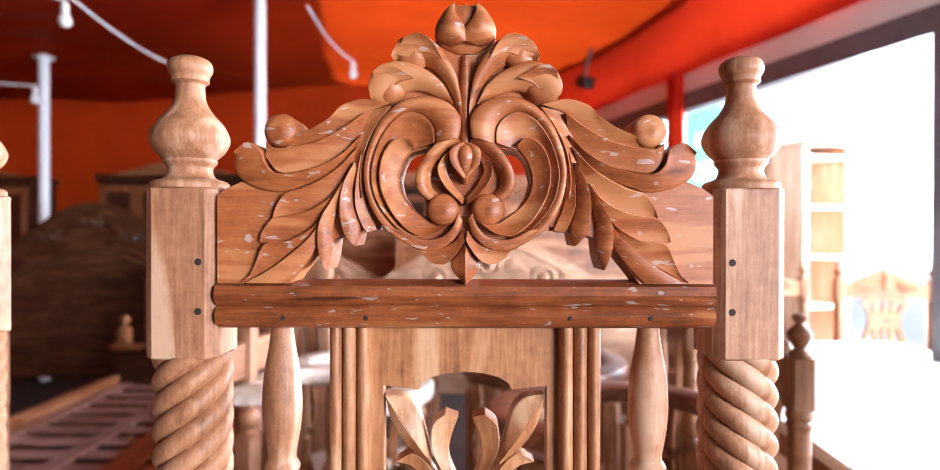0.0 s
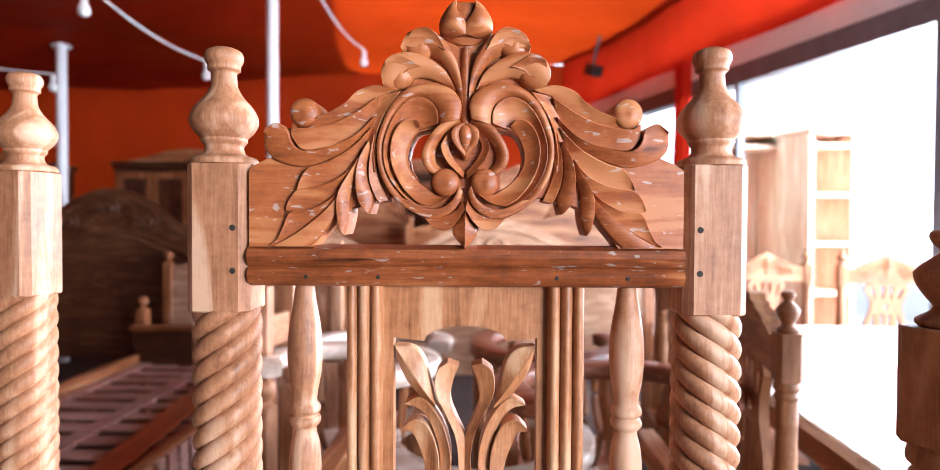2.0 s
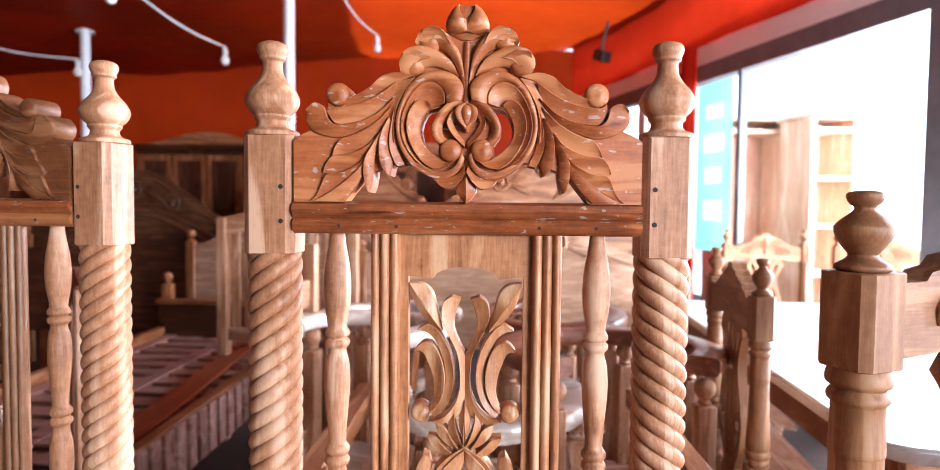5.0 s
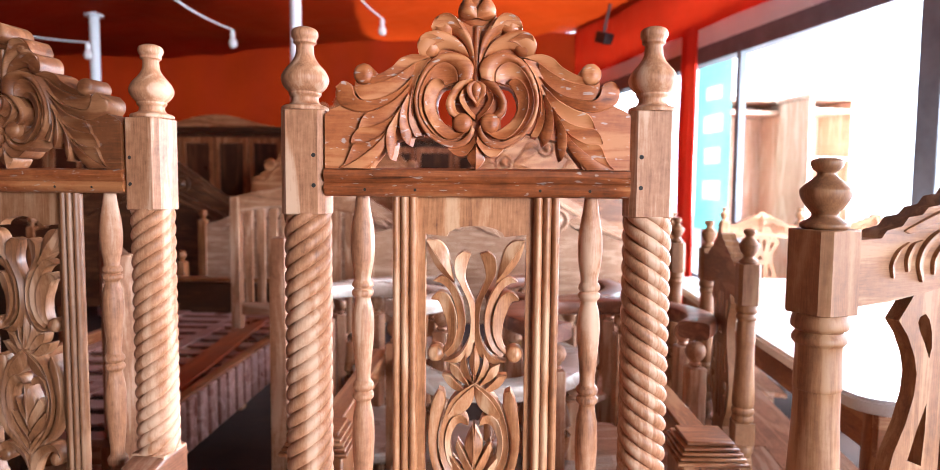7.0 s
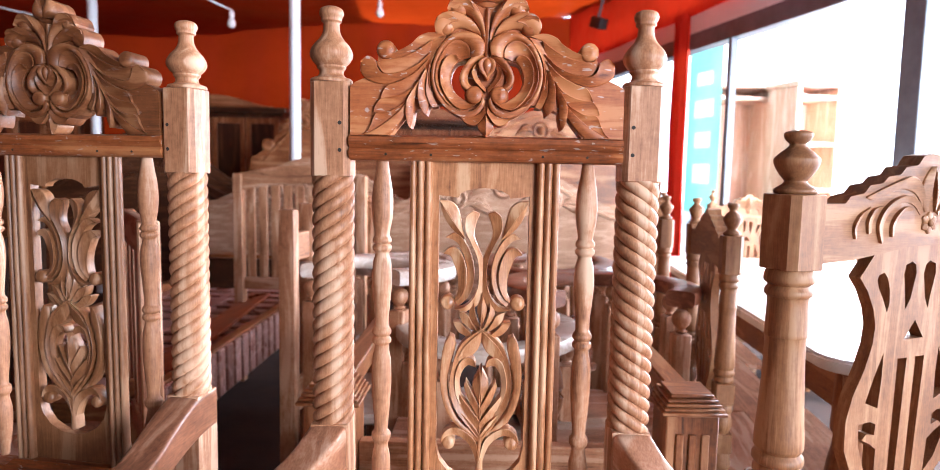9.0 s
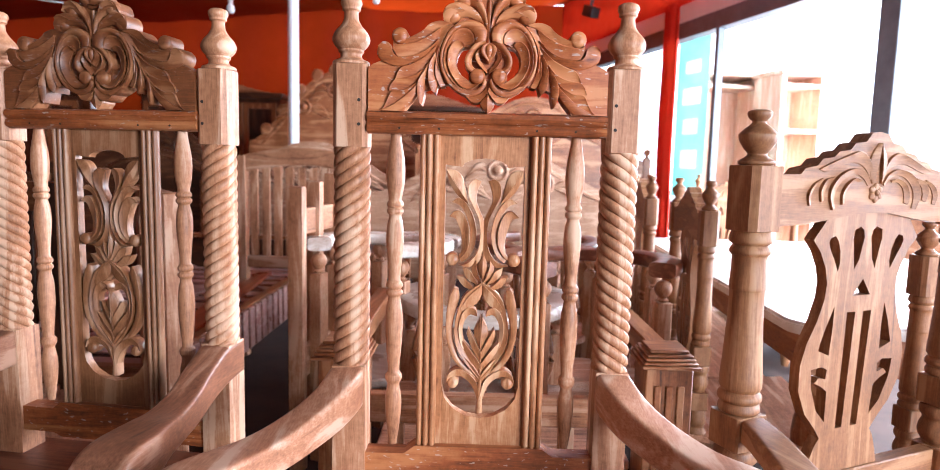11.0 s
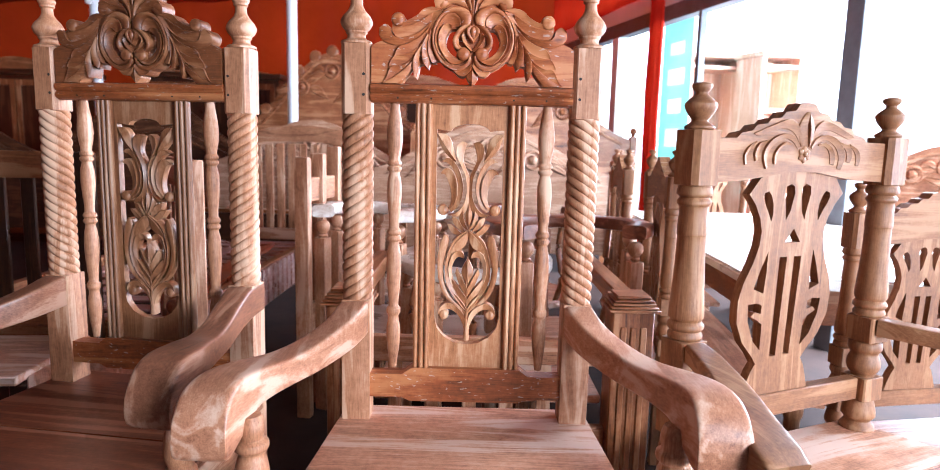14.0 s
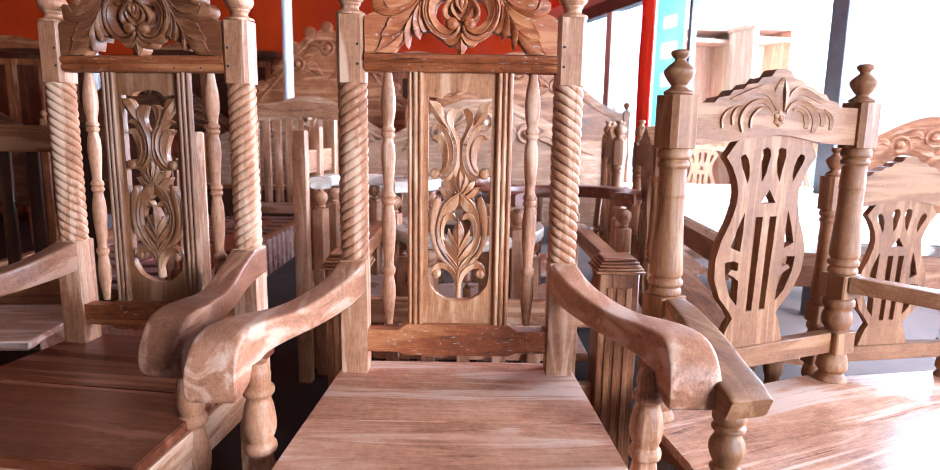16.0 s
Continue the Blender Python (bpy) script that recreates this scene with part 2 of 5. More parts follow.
def smooth_line(pts, fine):
    """Centripetal-like Catmull-Rom through points of any dimension."""
    if fine <= 1 or len(pts) < 3:
        return [tuple(p) for p in pts]
    P = [np.array(p, float) for p in pts]
    P = [2 * P[0] - P[1]] + P + [2 * P[-1] - P[-2]]
    out = []
    for i in range(1, len(P) - 2):
        a, b, c, d = P[i - 1:i + 3]
        la, lb, lc = np.linalg.norm(b - a), np.linalg.norm(c - b), np.linalg.norm(d - c)
        m1 = (c - a) / max(la + lb, 1e-9) * lb
        m2 = (d - b) / max(lb + lc, 1e-9) * lb
        for k in range(fine):
            t = k / fine
            out.append(tuple((2 * t**3 - 3 * t**2 + 1) * b + (t**3 - 2 * t**2 + t) * m1 + (3 * t**2 - 2 * t**3) * c + (t**3 - t**2) * m2))
    out.append(tuple(P[-2]))
    return out


def rope(x, y, z0, z1, r, hand, strands=5, turn=0.116):
    """A rope-twist column: rounded strands with sharp grooves, the mesh running with the twist."""
    bm = bmesh.new()
    seg, n = strands * 12, int((z1 - z0) / 0.005)
    rings = []
    for i in range(n + 1):
        z = z0 + (z1 - z0) * i / n
        lead = hand * 2 * math.pi * (z - z0) / turn
        ring = []
        for k in range(seg):
            th = 2 * math.pi * k / seg + lead
            u = (k % 12) / 12.0
            rr = r * (0.815 + 0.185 * math.sin(math.pi * u) ** 0.62)
            ring.append(bm.verts.new((x + rr * math.cos(th), y + rr * math.sin(th), z)))
        rings.append(ring)
    for a, b in zip(rings, rings[1:]):
        for k in range(seg):
            bm.faces.new((a[k], a[(k + 1) % seg], b[(k + 1) % seg], b[k]))
    return bm


def plate(outer, holes, y0, y1, bm=None, bevel=0.0):
    """A board lying in the x-z plane with through-cut holes; y0 is its front."""
    bm = bm or bmesh.new()
    loops, edges = [], []
    for loop in [outer] + list(holes):
        vs = [bm.verts.new((x, y0, z)) for x, z in loop]
        loops.append(vs)
        edges += [bm.edges.new((a, b)) for a, b in zip(vs, vs[1:] + vs[:1])]
    res = bmesh.ops.triangle_fill(bm, edges=edges, use_beauty=True, use_dissolve=False, normal=(0, -1, 0))
    front = [f for f in res["geom"] if isinstance(f, bmesh.types.BMFace)]
    backs = {}
    for vs in loops:
        for v in vs:
            backs[v] = bm.verts.new((v.co.x, y1, v.co.z))
    made = list(front)
    for f in front:
        made.append(bm.faces.new([backs[v] for v in reversed(f.verts)]))
    for vs in loops:
        for a, b in zip(vs, vs[1:] + vs[:1]):
            made.append(bm.faces.new((a, b, backs[b], backs[a])))
    bmesh.ops.recalc_face_normals(bm, faces=made)
    return bm


DOME = [(-1.0, 0.0), (-0.82, 0.55), (-0.5, 0.86), (-0.2, 0.98), (0.2, 0.98), (0.5, 0.86), (0.82, 0.55), (1.0, 0.0)]


def stroke(bm, pts, front, back, dome=0.006, gouge=0.0, fine=6):
    """One carved leaf or scroll arm in the x-z plane: pts are (x, z, half width[, lift]);
    domed or gouged across, tapering with its width, cut straight through to the back plane."""
    pts = [(*p, 0.0) if len(p) == 3 else p for p in pts]
    line = [np.array(p) for p in smooth_line(pts, fine)]
    wmax = max(p[2] for p in line)
    rows = []
    for i, p in enumerate(line):
        d = line[min(i + 1, len(line) - 1)][:2] - line[max(i - 1, 0)][:2]
        d = d / max(np.linalg.norm(d), 1e-9)
        nrm = np.array((-d[1], d[0]))
        w = max(p[2], 0.0006)
        q = min(1.0, (w / wmax)) ** 0.5
        row = []
        for u, h in DOME:
            hh = dome * h * q - gouge * max(0.0, 1 - (u / 0.55) ** 2) * q
            c = p[:2] + nrm * u * w
            row.append(bm.verts.new((c[0], front - p[3] - hh, c[1])))
        row.append(bm.verts.new((p[0] + nrm[0] * w, back, p[1] + nrm[1] * w)))
        row.append(bm.verts.new((p[0] - nrm[0] * w, back, p[1] - nrm[1] * w)))
        rows.append(row)
    fs = []
    n = len(rows[0])
    for a, b in zip(rows, rows[1:]):
        for k in range(n):
            fs.append(bm.faces.new((a[k], a[(k + 1) % n], b[(k + 1) % n], b[k])))
    fs.append(bm.faces.new(rows[0]))
    fs.append(bm.faces.new(rows[-1][::-1]))
    bmesh.ops.recalc_face_normals(bm, faces=fs)


def knob(bm, x, z, r, front, back, lift=0.004):
    """A carved scroll eye: a drum with a domed, slightly uneven face."""
    seg = 28
    rings = []
    for rr, h in ((1.0, None), (1.0, -0.2), (0.97, 0.25), (0.90, 0.60), (0.76, 0.95), (0.56, 1.18), (0.34, 1.30), (0.14, 1.36)):
        ring = []
        for k in range(seg):
            th = 2 * math.pi * k / seg
            yy = back if h is None else front - lift * h * (1.5 + 0.18 * math.cos(th * 1.0 + 2.6 * rr))
            ring.append(bm.verts.new((x + r * rr * math.cos(th), yy, z + r * rr * math.sin(th))))
        rings.append(ring)
    fs = []
    for a, b in zip(rings, rings[1:]):
        for k in range(seg):
            fs.append(bm.faces.new((a[k], a[(k + 1) % seg], b[(k + 1) % seg], b[k])))
    fs.append(bm.faces.new(rings[-1]))
    fs.append(bm.faces.new(rings[0]))
    bmesh.ops.recalc_face_normals(bm, faces=fs)


def sweep(path, fine=8, seg=20, power=2.6):
    """A shaped bar along a path of (x, y, z, half width, half height), with a soft rounded section."""
    line = [np.array(p) for p in smooth_line(path, fine)]
    bm = bmesh.new()
    rings = []
    for i, p in enumerate(line):
        d = Vector(line[min(i + 1, len(line) - 1)][:3] - line[max(i - 1, 0)][:3]).normalized()
        side = d.cross(Vector((0, 0, 1))).normalized()
        up = side.cross(d).normalized()
        ring = []
        for k in range(seg):
            th = 2 * math.pi * (k + 0.5) / seg
            c, s = math.cos(th), math.sin(th)
            a = math.copysign(abs(c) ** (2 / power), c) * p[3]
            b = math.copysign(abs(s) ** (2 / power), s) * p[4]
            ring.append(bm.verts.new(Vector(p[:3]) + side * a + up * b))
        rings.append(ring)
    for a, b in zip(rings, rings[1:]):
        for k in range(seg):
            bm.faces.new((a[k], a[(k + 1) % seg], b[(k + 1) % seg], b[k]))
    bm.faces.new(rings[0][::-1])
    bm.faces.new(rings[-1])
    bmesh.ops.recalc_face_normals(bm, faces=bm.faces)
    return bm


def tube(points, r, seg=8, fine=6):
    return sweep([(*p, r, r) for p in points], fine=fine, seg=seg, power=2.0)


# ---------------------------------------------------------------- the place
def structure(name, bm, material, label="", smooth=False):
    ob = part(name, bm, material, None, label, smooth)
    return tagged(ob, kind="structure")


structure("floor", boxes((-7.5, 3.2, -5.5, 8.0, FLOOR - 0.1, FLOOR), bevel=0), EARTH, "dark packed earth floor of the furniture yard")
structure("ground", boxes((3.2, 60, -40, 60, FLOOR - 0.15, FLOOR - 0.02), bevel=0), CONCRETE, "sunlit pale concrete ground outside")


def sheet(x0, x1, y0, y1, height, nx=60, ny=60):
    bm = bmesh.new()
    g = [[bm.verts.new((x0 + (side_x(y0 + (y1 - y0) * j / ny) + x1 - x0) * i / nx, y0 + (y1 - y0) * j / ny, 0)) for j in range(ny + 1)] for i in range(nx + 1)]
    for col in g:
        for v in col:
            v.co.z = height(v.co.x, v.co.y)
    for i in range(nx):
        for j in range(ny):
            bm.faces.new((g[i][j], g[i + 1][j], g[i + 1][j + 1], g[i][j + 1]))
    return bm


def tarp_height(x, y):
    sag = 0.10 * math.cos(x * 1.9 + 0.4) * math.cos(y * 1.25)
    return 2.92 + sag + 0.03 * noise.noise((x * 2.2, y * 2.2, 0)) + 0.05 * (x + 1) + 0.34 * math.exp(-((x + 1.62) ** 2 + (y - 4.35) ** 2) / 0.9)


BACK = 6.6
WALL_LEAN = 0.27  # the street side runs at an angle


def side_x(y):
    return 2.1 - WALL_LEAN * (y - 2.42)


structure("ceiling", sheet(-7.5, 0.1, 2.4, BACK + 0.05, tarp_height), TARP, "sagging orange-red tarpaulin ceiling", True)


# Unseen cover added to keep sun off the left of the tarpaulin.
structure("roof", boxes((-9.5, -0.9, 2.0, 9.0, 3.6, 3.66), bevel=0), STEEL, "unseen steel sheet added over the inner half to darken the tarpaulin")


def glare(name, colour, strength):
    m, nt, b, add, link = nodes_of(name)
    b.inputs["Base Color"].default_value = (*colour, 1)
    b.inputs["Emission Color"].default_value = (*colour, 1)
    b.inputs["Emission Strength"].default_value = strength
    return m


# Glowing sheets added for the overexposed outside; they also light the yard.
structure("backdrop", boxes((16.0, 16.3, -30, 45, FLOOR - 0.02, 16), (-4, 15.9, 34, 34.3, FLOOR - 0.02, 16), bevel=0), glare("glowing_white_backdrop", (0.93, 0.96, 1.0), 1.5), "plain glowing sheet for the overexposed distance beyond the street")


def curtain(p0, p1, z0, z1, folds, depth, n=160, rows=14):
    """A hanging cloth from p0 to p1 with soft vertical folds."""
    bm = bmesh.new()
    a, b = Vector((*p0, 0)), Vector((*p1, 0))
    nrm = (b - a).cross(Vector((0, 0, 1))).normalized()
    g = []
    for i in range(n + 1):
        t = i / n
        col = []
        for j in range(rows + 1):
            s = j / rows
            w = math.sin(t * folds * 6.283 + 1.5 * math.sin(t * 9)) * depth * (1 - 0.55 * s) + depth * 0.8 * noise.noise((t * 14, s * 2.5, 3))
            q = a.lerp(b, t) + nrm * w
            col.append(bm.verts.new((q.x, q.y, z0 + (z1 - z0) * s)))
        g.append(col)
    for i in range(n):
        for j in range(rows):
            bm.faces.new((g[i][j], g[i + 1][j], g[i + 1][j + 1], g[i][j + 1]))
    return bm


structure("wall_back", curtain((-7.4, BACK), (1.1, BACK), FLOOR, 3.02, 16, 0.03), BACKCLOTH, "red tarpaulin hanging as the back wall", True)
structure("wall_left", curtain((-7.4, -5.4), (-7.4, BACK), FLOOR, 2.95, 14, 0.04), FASCIA, "red cloth closing the yard's far side", True)
structure("wall_front", boxes((-7.4, 4.3, -5.5, -5.4, FLOOR, 3.2), bevel=0), GREYWALL,
          "plain grey wall behind the viewer")


def along(y0, y1, z0, z1, t0, t1, bevel=0.003):
    """A piece of the street-side wall between two depths; t is the offset across it."""
    bm = bmesh.new()
    box(bm, t0, t1, y0, y1, z0, z1, bevel)
    for v in bm.verts:
        v.co.x += side_x(v.co.y)
    return bm


# Unseen slab added to keep sun and red glow off the chairs.
structure("ceiling_front", along(-5.5, 2.6, 3.2, 3.3, -11.0, 0.12, 0), GREYWALL, "unseen grey slab added over the front to block sun and red glow")
# Wall stub added out of view to hold back street light.
structure("wall_street_front", along(-5.4, -4.9, FLOOR, 2.2, 0.0, 0.12, 0), GREYWALL, "unseen grey wall stub added to hold back street light")
structure("lintel", along(-5.4, BACK, 2.2, 2.33, 0.0, 0.12), STEEL, "dark steel beam over the street opening")
structure("wall_street_upper", along(-5.4, BACK, 2.33, 2.52, 0.0, 0.14), PLASTER, "white painted strip above the opening")
bm = curtain((side_x(-5.4) - 0.03, -5.4), (side_x(BACK) - 0.03, BACK), 2.46, 3.2, 10, 0.012)
structure("valance", bm, FASCIA, "red cloth valance along the top of the opening", True)
structure("pillar", along(2.21, 2.33, FLOOR, 2.2, 0.0, 0.11), STEEL, "grey steel post dividing the street opening")
# Post coloured white to stand for the white-lit gap here.
structure("pillar_far", along(5.0, 5.12, FLOOR, 2.2, 0.0, 0.1), PLASTER, "post further along the opening, whitened to match the bright gap")
bm = curtain((side_x(4.2) - 0.02, 4.2), (side_x(4.42) - 0.02, 4.42), FLOOR + 0.3, 2.5, 2, 0.03, n=40)
structure("wall_drape", bm, FASCIA, "red cloth drape gathered beside the banner", True)

structure("frame_post", along(3.69, 3.73, FLOOR, 2.2, 0.0, 0.05), STEEL, "slim dark frame post beside the banner")

# the banner, with unreadable pale writing shown as bars
banner = thing("banner", "green shop banner with pale unreadable writing bars", "banner")
BARS = [(zc - h / 2, zc + h / 2, 3.965 - w / 2, 3.965 + w / 2) for zc, h, w in ((1.95, 0.10, 0.20), (1.72, 0.13, 0.24), (1.48, 0.12, 0.2), (1.22, 0.15, 0.22))]


def hung(bm, t=-0.009):
    """Stand a board of the x-z plane up along the street side; its x becomes the depth."""
    for v in bm.verts:
        v.co = Vector((side_x(v.co.x) + t + v.co.y, v.co.x, v.co.z))
    bmesh.ops.recalc_face_normals(bm, faces=bm.faces)
    return bm


cut = [[(y0, z0), (y1, z0), (y1, z1), (y0, z1)] for z0, z1, y0, y1 in BARS]
part("cloth", hung(plate([(3.76, 0.92), (4.17, 0.92), (4.17, 2.16), (3.76, 2.16)], cut, -0.002, 0.002)), BANNER, banner)
for q in cut:
    part("writing_bar", hung(plate(q, [], -0.0015, 0.0015)), BANNER_MARK, banner)


def pole(x, y, r=0.045):
    ob = thing("tent_pole", "white painted steel pole holding up the tarpaulin", "pole", pose(x, y, 0), "tent poles")
    part("shaft", lathe([(r, FLOOR), (r, 1.0), (r, tarp_height(x, y) + 0.01)], fine=1, seg=20), PIPE, ob)
    part("collar", lathe([(r * 1.9, tarp_height(x, y) - 0.03), (r * 1.9, tarp_height(x, y) - 0.015)], fine=1), PIPE, ob, "flat top plate")
    return ob


pole(-1.62, 4.35)
pole(-3.82, 5.15)


def bulb(x, y, z, to):
    """A bulb holder on a slack cable led from the tarpaulin."""
    ob = thing("hanging_bulb", "white unlit bulb hanging in its holder from a slack cable", "lamp", pose(x, y, z), "bulbs")
    part("holder", lathe([(0.016, 0.0), (0.022, 0.01), (0.022, 0.05), (0.012, 0.06), (0.008, 0.075)], fine=2, seg=16), SOCKET, ob)
    part("glass", lathe([(0.012, -0.085), (0.028, -0.075), (0.036, -0.05), (0.03, -0.02), (0.018, 0.0)], fine=3, seg=18), SOCKET, ob, "white glass bulb")
    p0, p1 = Vector((0, 0, 0.07)), Vector(to) - Vector((x, y, z))
    pts = [p0.lerp(p1, k / 5) + Vector((0, 0, -0.06 * math.sin(math.pi * k / 5))) for k in range(6)]
    part("cable", tube([tuple(p) for p in pts], 0.0075), WIRE, ob)
    return ob


bulb(-1.0, 4.9, 2.68, (-1.22, 4.2, 2.98))
bulb(-2.25, 4.6, 2.50, (-2.4, 3.2, 2.70))
bulb(-2.4, 3.2, 2.58, (-2.9, 2.65, 2.9))
bulb(-3.73, 4.9, 2.46, (-4.8, 4.5, 2.72))


# ---------------------------------------------------------------- the carved armchairs
FRONT, REAR = -0.030, 0.006


def even(pts, n, fine=6):
    """n + 1 points spaced evenly along a smooth line."""
    line = np.array(smooth_line(pts, fine))
    d = np.concatenate(([0.0], np.cumsum(np.linalg.norm(np.diff(line, axis=0), axis=1))))
    u = np.linspace(0, d[-1], n + 1)
    return np.stack([np.interp(u, d, line[:, k]) for k in range(2)], 1)


ACROSS = (0.0, 0.05, 0.16, 0.30, 0.45, 0.60, 0.75, 0.88, 0.96, 1.0)


def ribbon(bm, a, b, ha, hb, power, dome, front, back, s=1):
    """A carved leaf between two edge lines in the x-z plane (millimetres): its height runs from ha along the
    first edge to hb along the second, hollowed (power over 1) or domed, and its flanks are cut to the back plane."""
    long = sum(math.dist(p, q) for p, q in zip(a, a[1:]))
    n = max(6, min(40, int(long / 4)))
    ea, eb = even(a, n), even(b, n)
    wide = max(np.linalg.norm(ea - eb, axis=1))
    rows, fs = [], []
    for i in range(n + 1):
        t = 2 * i / n
        h0 = ha[0] * (1 - t) + ha[1] * t if t < 1 else ha[1] * (2 - t) + ha[2] * (t - 1)
        h1 = hb[0] * (1 - t) + hb[1] * t if t < 1 else hb[1] * (2 - t) + hb[2] * (t - 1)
        w = np.linalg.norm(ea[i] - eb[i]) / wide
        row = []
        for u in ACROSS:
            h = h1 + (h0 - h1) * (1 - u) ** power + dome * w * math.sin(math.pi * u) - (0.9 if u in (0.0, 1.0) else 0.0)
            p = ea[i] * (1 - u) + eb[i] * u
            row.append(bm.verts.new((s * p[0] * 0.001, front - h * 0.001, p[1] * 0.001)))
        for p in (eb[i], ea[i]):
            row.append(bm.verts.new((s * p[0] * 0.001, back, p[1] * 0.001)))
        rows.append(row)
    m = len(rows[0])
    for p, q in zip(rows, rows[1:]):
        for k in range(m):
            fs.append(bm.faces.new((p[k], p[(k + 1) % m], q[(k + 1) % m], q[k])))
    fs.append(bm.faces.new(rows[0]))
    fs.append(bm.faces.new(rows[-1][::-1]))
    bmesh.ops.recalc_face_normals(bm, faces=fs)


class Carving:
    """Collects the carved pieces of one board, each a part of its own, and hangs them under it."""

    def __init__(self, front, back, lift, gain=1.0):
        self.front, self.back, self.lift, self.gain, self.made = front, back, lift, gain, []

    def mesh(self, name):
        bm = bmesh.new()
        self.made.append((name, bm))
        return bm

    def leaf(self, name, a, b, ha, hb, power, dome, both=True):
        g = self.gain
        for s in ((1, -1) if both else (1,)):
            ribbon(self.mesh(name), [(x, z + self.lift) for x, z in a], [(x, z + self.lift) for x, z in b],
                   [h * g for h in ha], [h * g for h in hb], power, dome * g, self.front, self.back, s)

    def eye(self, name, x, z, r, high, lift, both=True):
        for s in ((1, -1) if both else (1,)):
            knob(self.mesh(name), s * x * 0.001, (z + self.lift) * 0.001, r * 0.001, self.front - high * 0.001, self.back, lift * 0.001)

    def hang(self, board, material):
        for name, bm in self.made:
            part(name, bm, material, board)


def crest_board():
    """The sawn board behind the crest's carving, pierced either side of the rose."""
    half = [(0, 244), (16.8, 238.6), (23.3, 223.4), (29.8, 215.9), (47.1, 216.9), (57.9, 205), (60.1, 194.2), (74.1, 191), (80.6, 178), (72, 163.9), (90.3, 161.8), (110.4, 154.2), (134.7, 135.8), (152, 128.2), (171.5, 117.4), (174.7, 95.8), (199.6, 93.1), (215.9, 86), (225.1, 79.5), (225.1, -0.5), (158.5, -0.5), (136.9, 28.7), (129.3, 39.5), (125, 17.9), (120.1, 39.5), (110.4, 43.8), (99, 38.4), (90.3, 52.5), (80.6, 51.4), (69.8, 52.5), (53.6, 39.5), (35.2, 33), (29.8, 23.3), (16.8, 21.6), (10.3, 17.9), (0, 2.7)]
    hole = [(30.8, 122.8), (38.4, 113.1), (43.8, 97.9), (42.7, 83.9), (35.7, 74.7), (36.2, 59), (48.7, 67.6), (57.3, 80.6), (60.1, 93.6), (57.3, 105.5), (52.5, 115.2), (47.1, 119.6)]
    out = half + [(-x, z) for x, z in reversed(half[1:-1])]
    holes = [[(s * x, z) for x, z in hole] for s in (1, -1)]

    def up(loop):
        return [(x * 0.001, 1.24 + z * 0.001) for x, z in loop]
    return plate(up(out), [up(h) for h in holes], FRONT - 0.001, REAR)


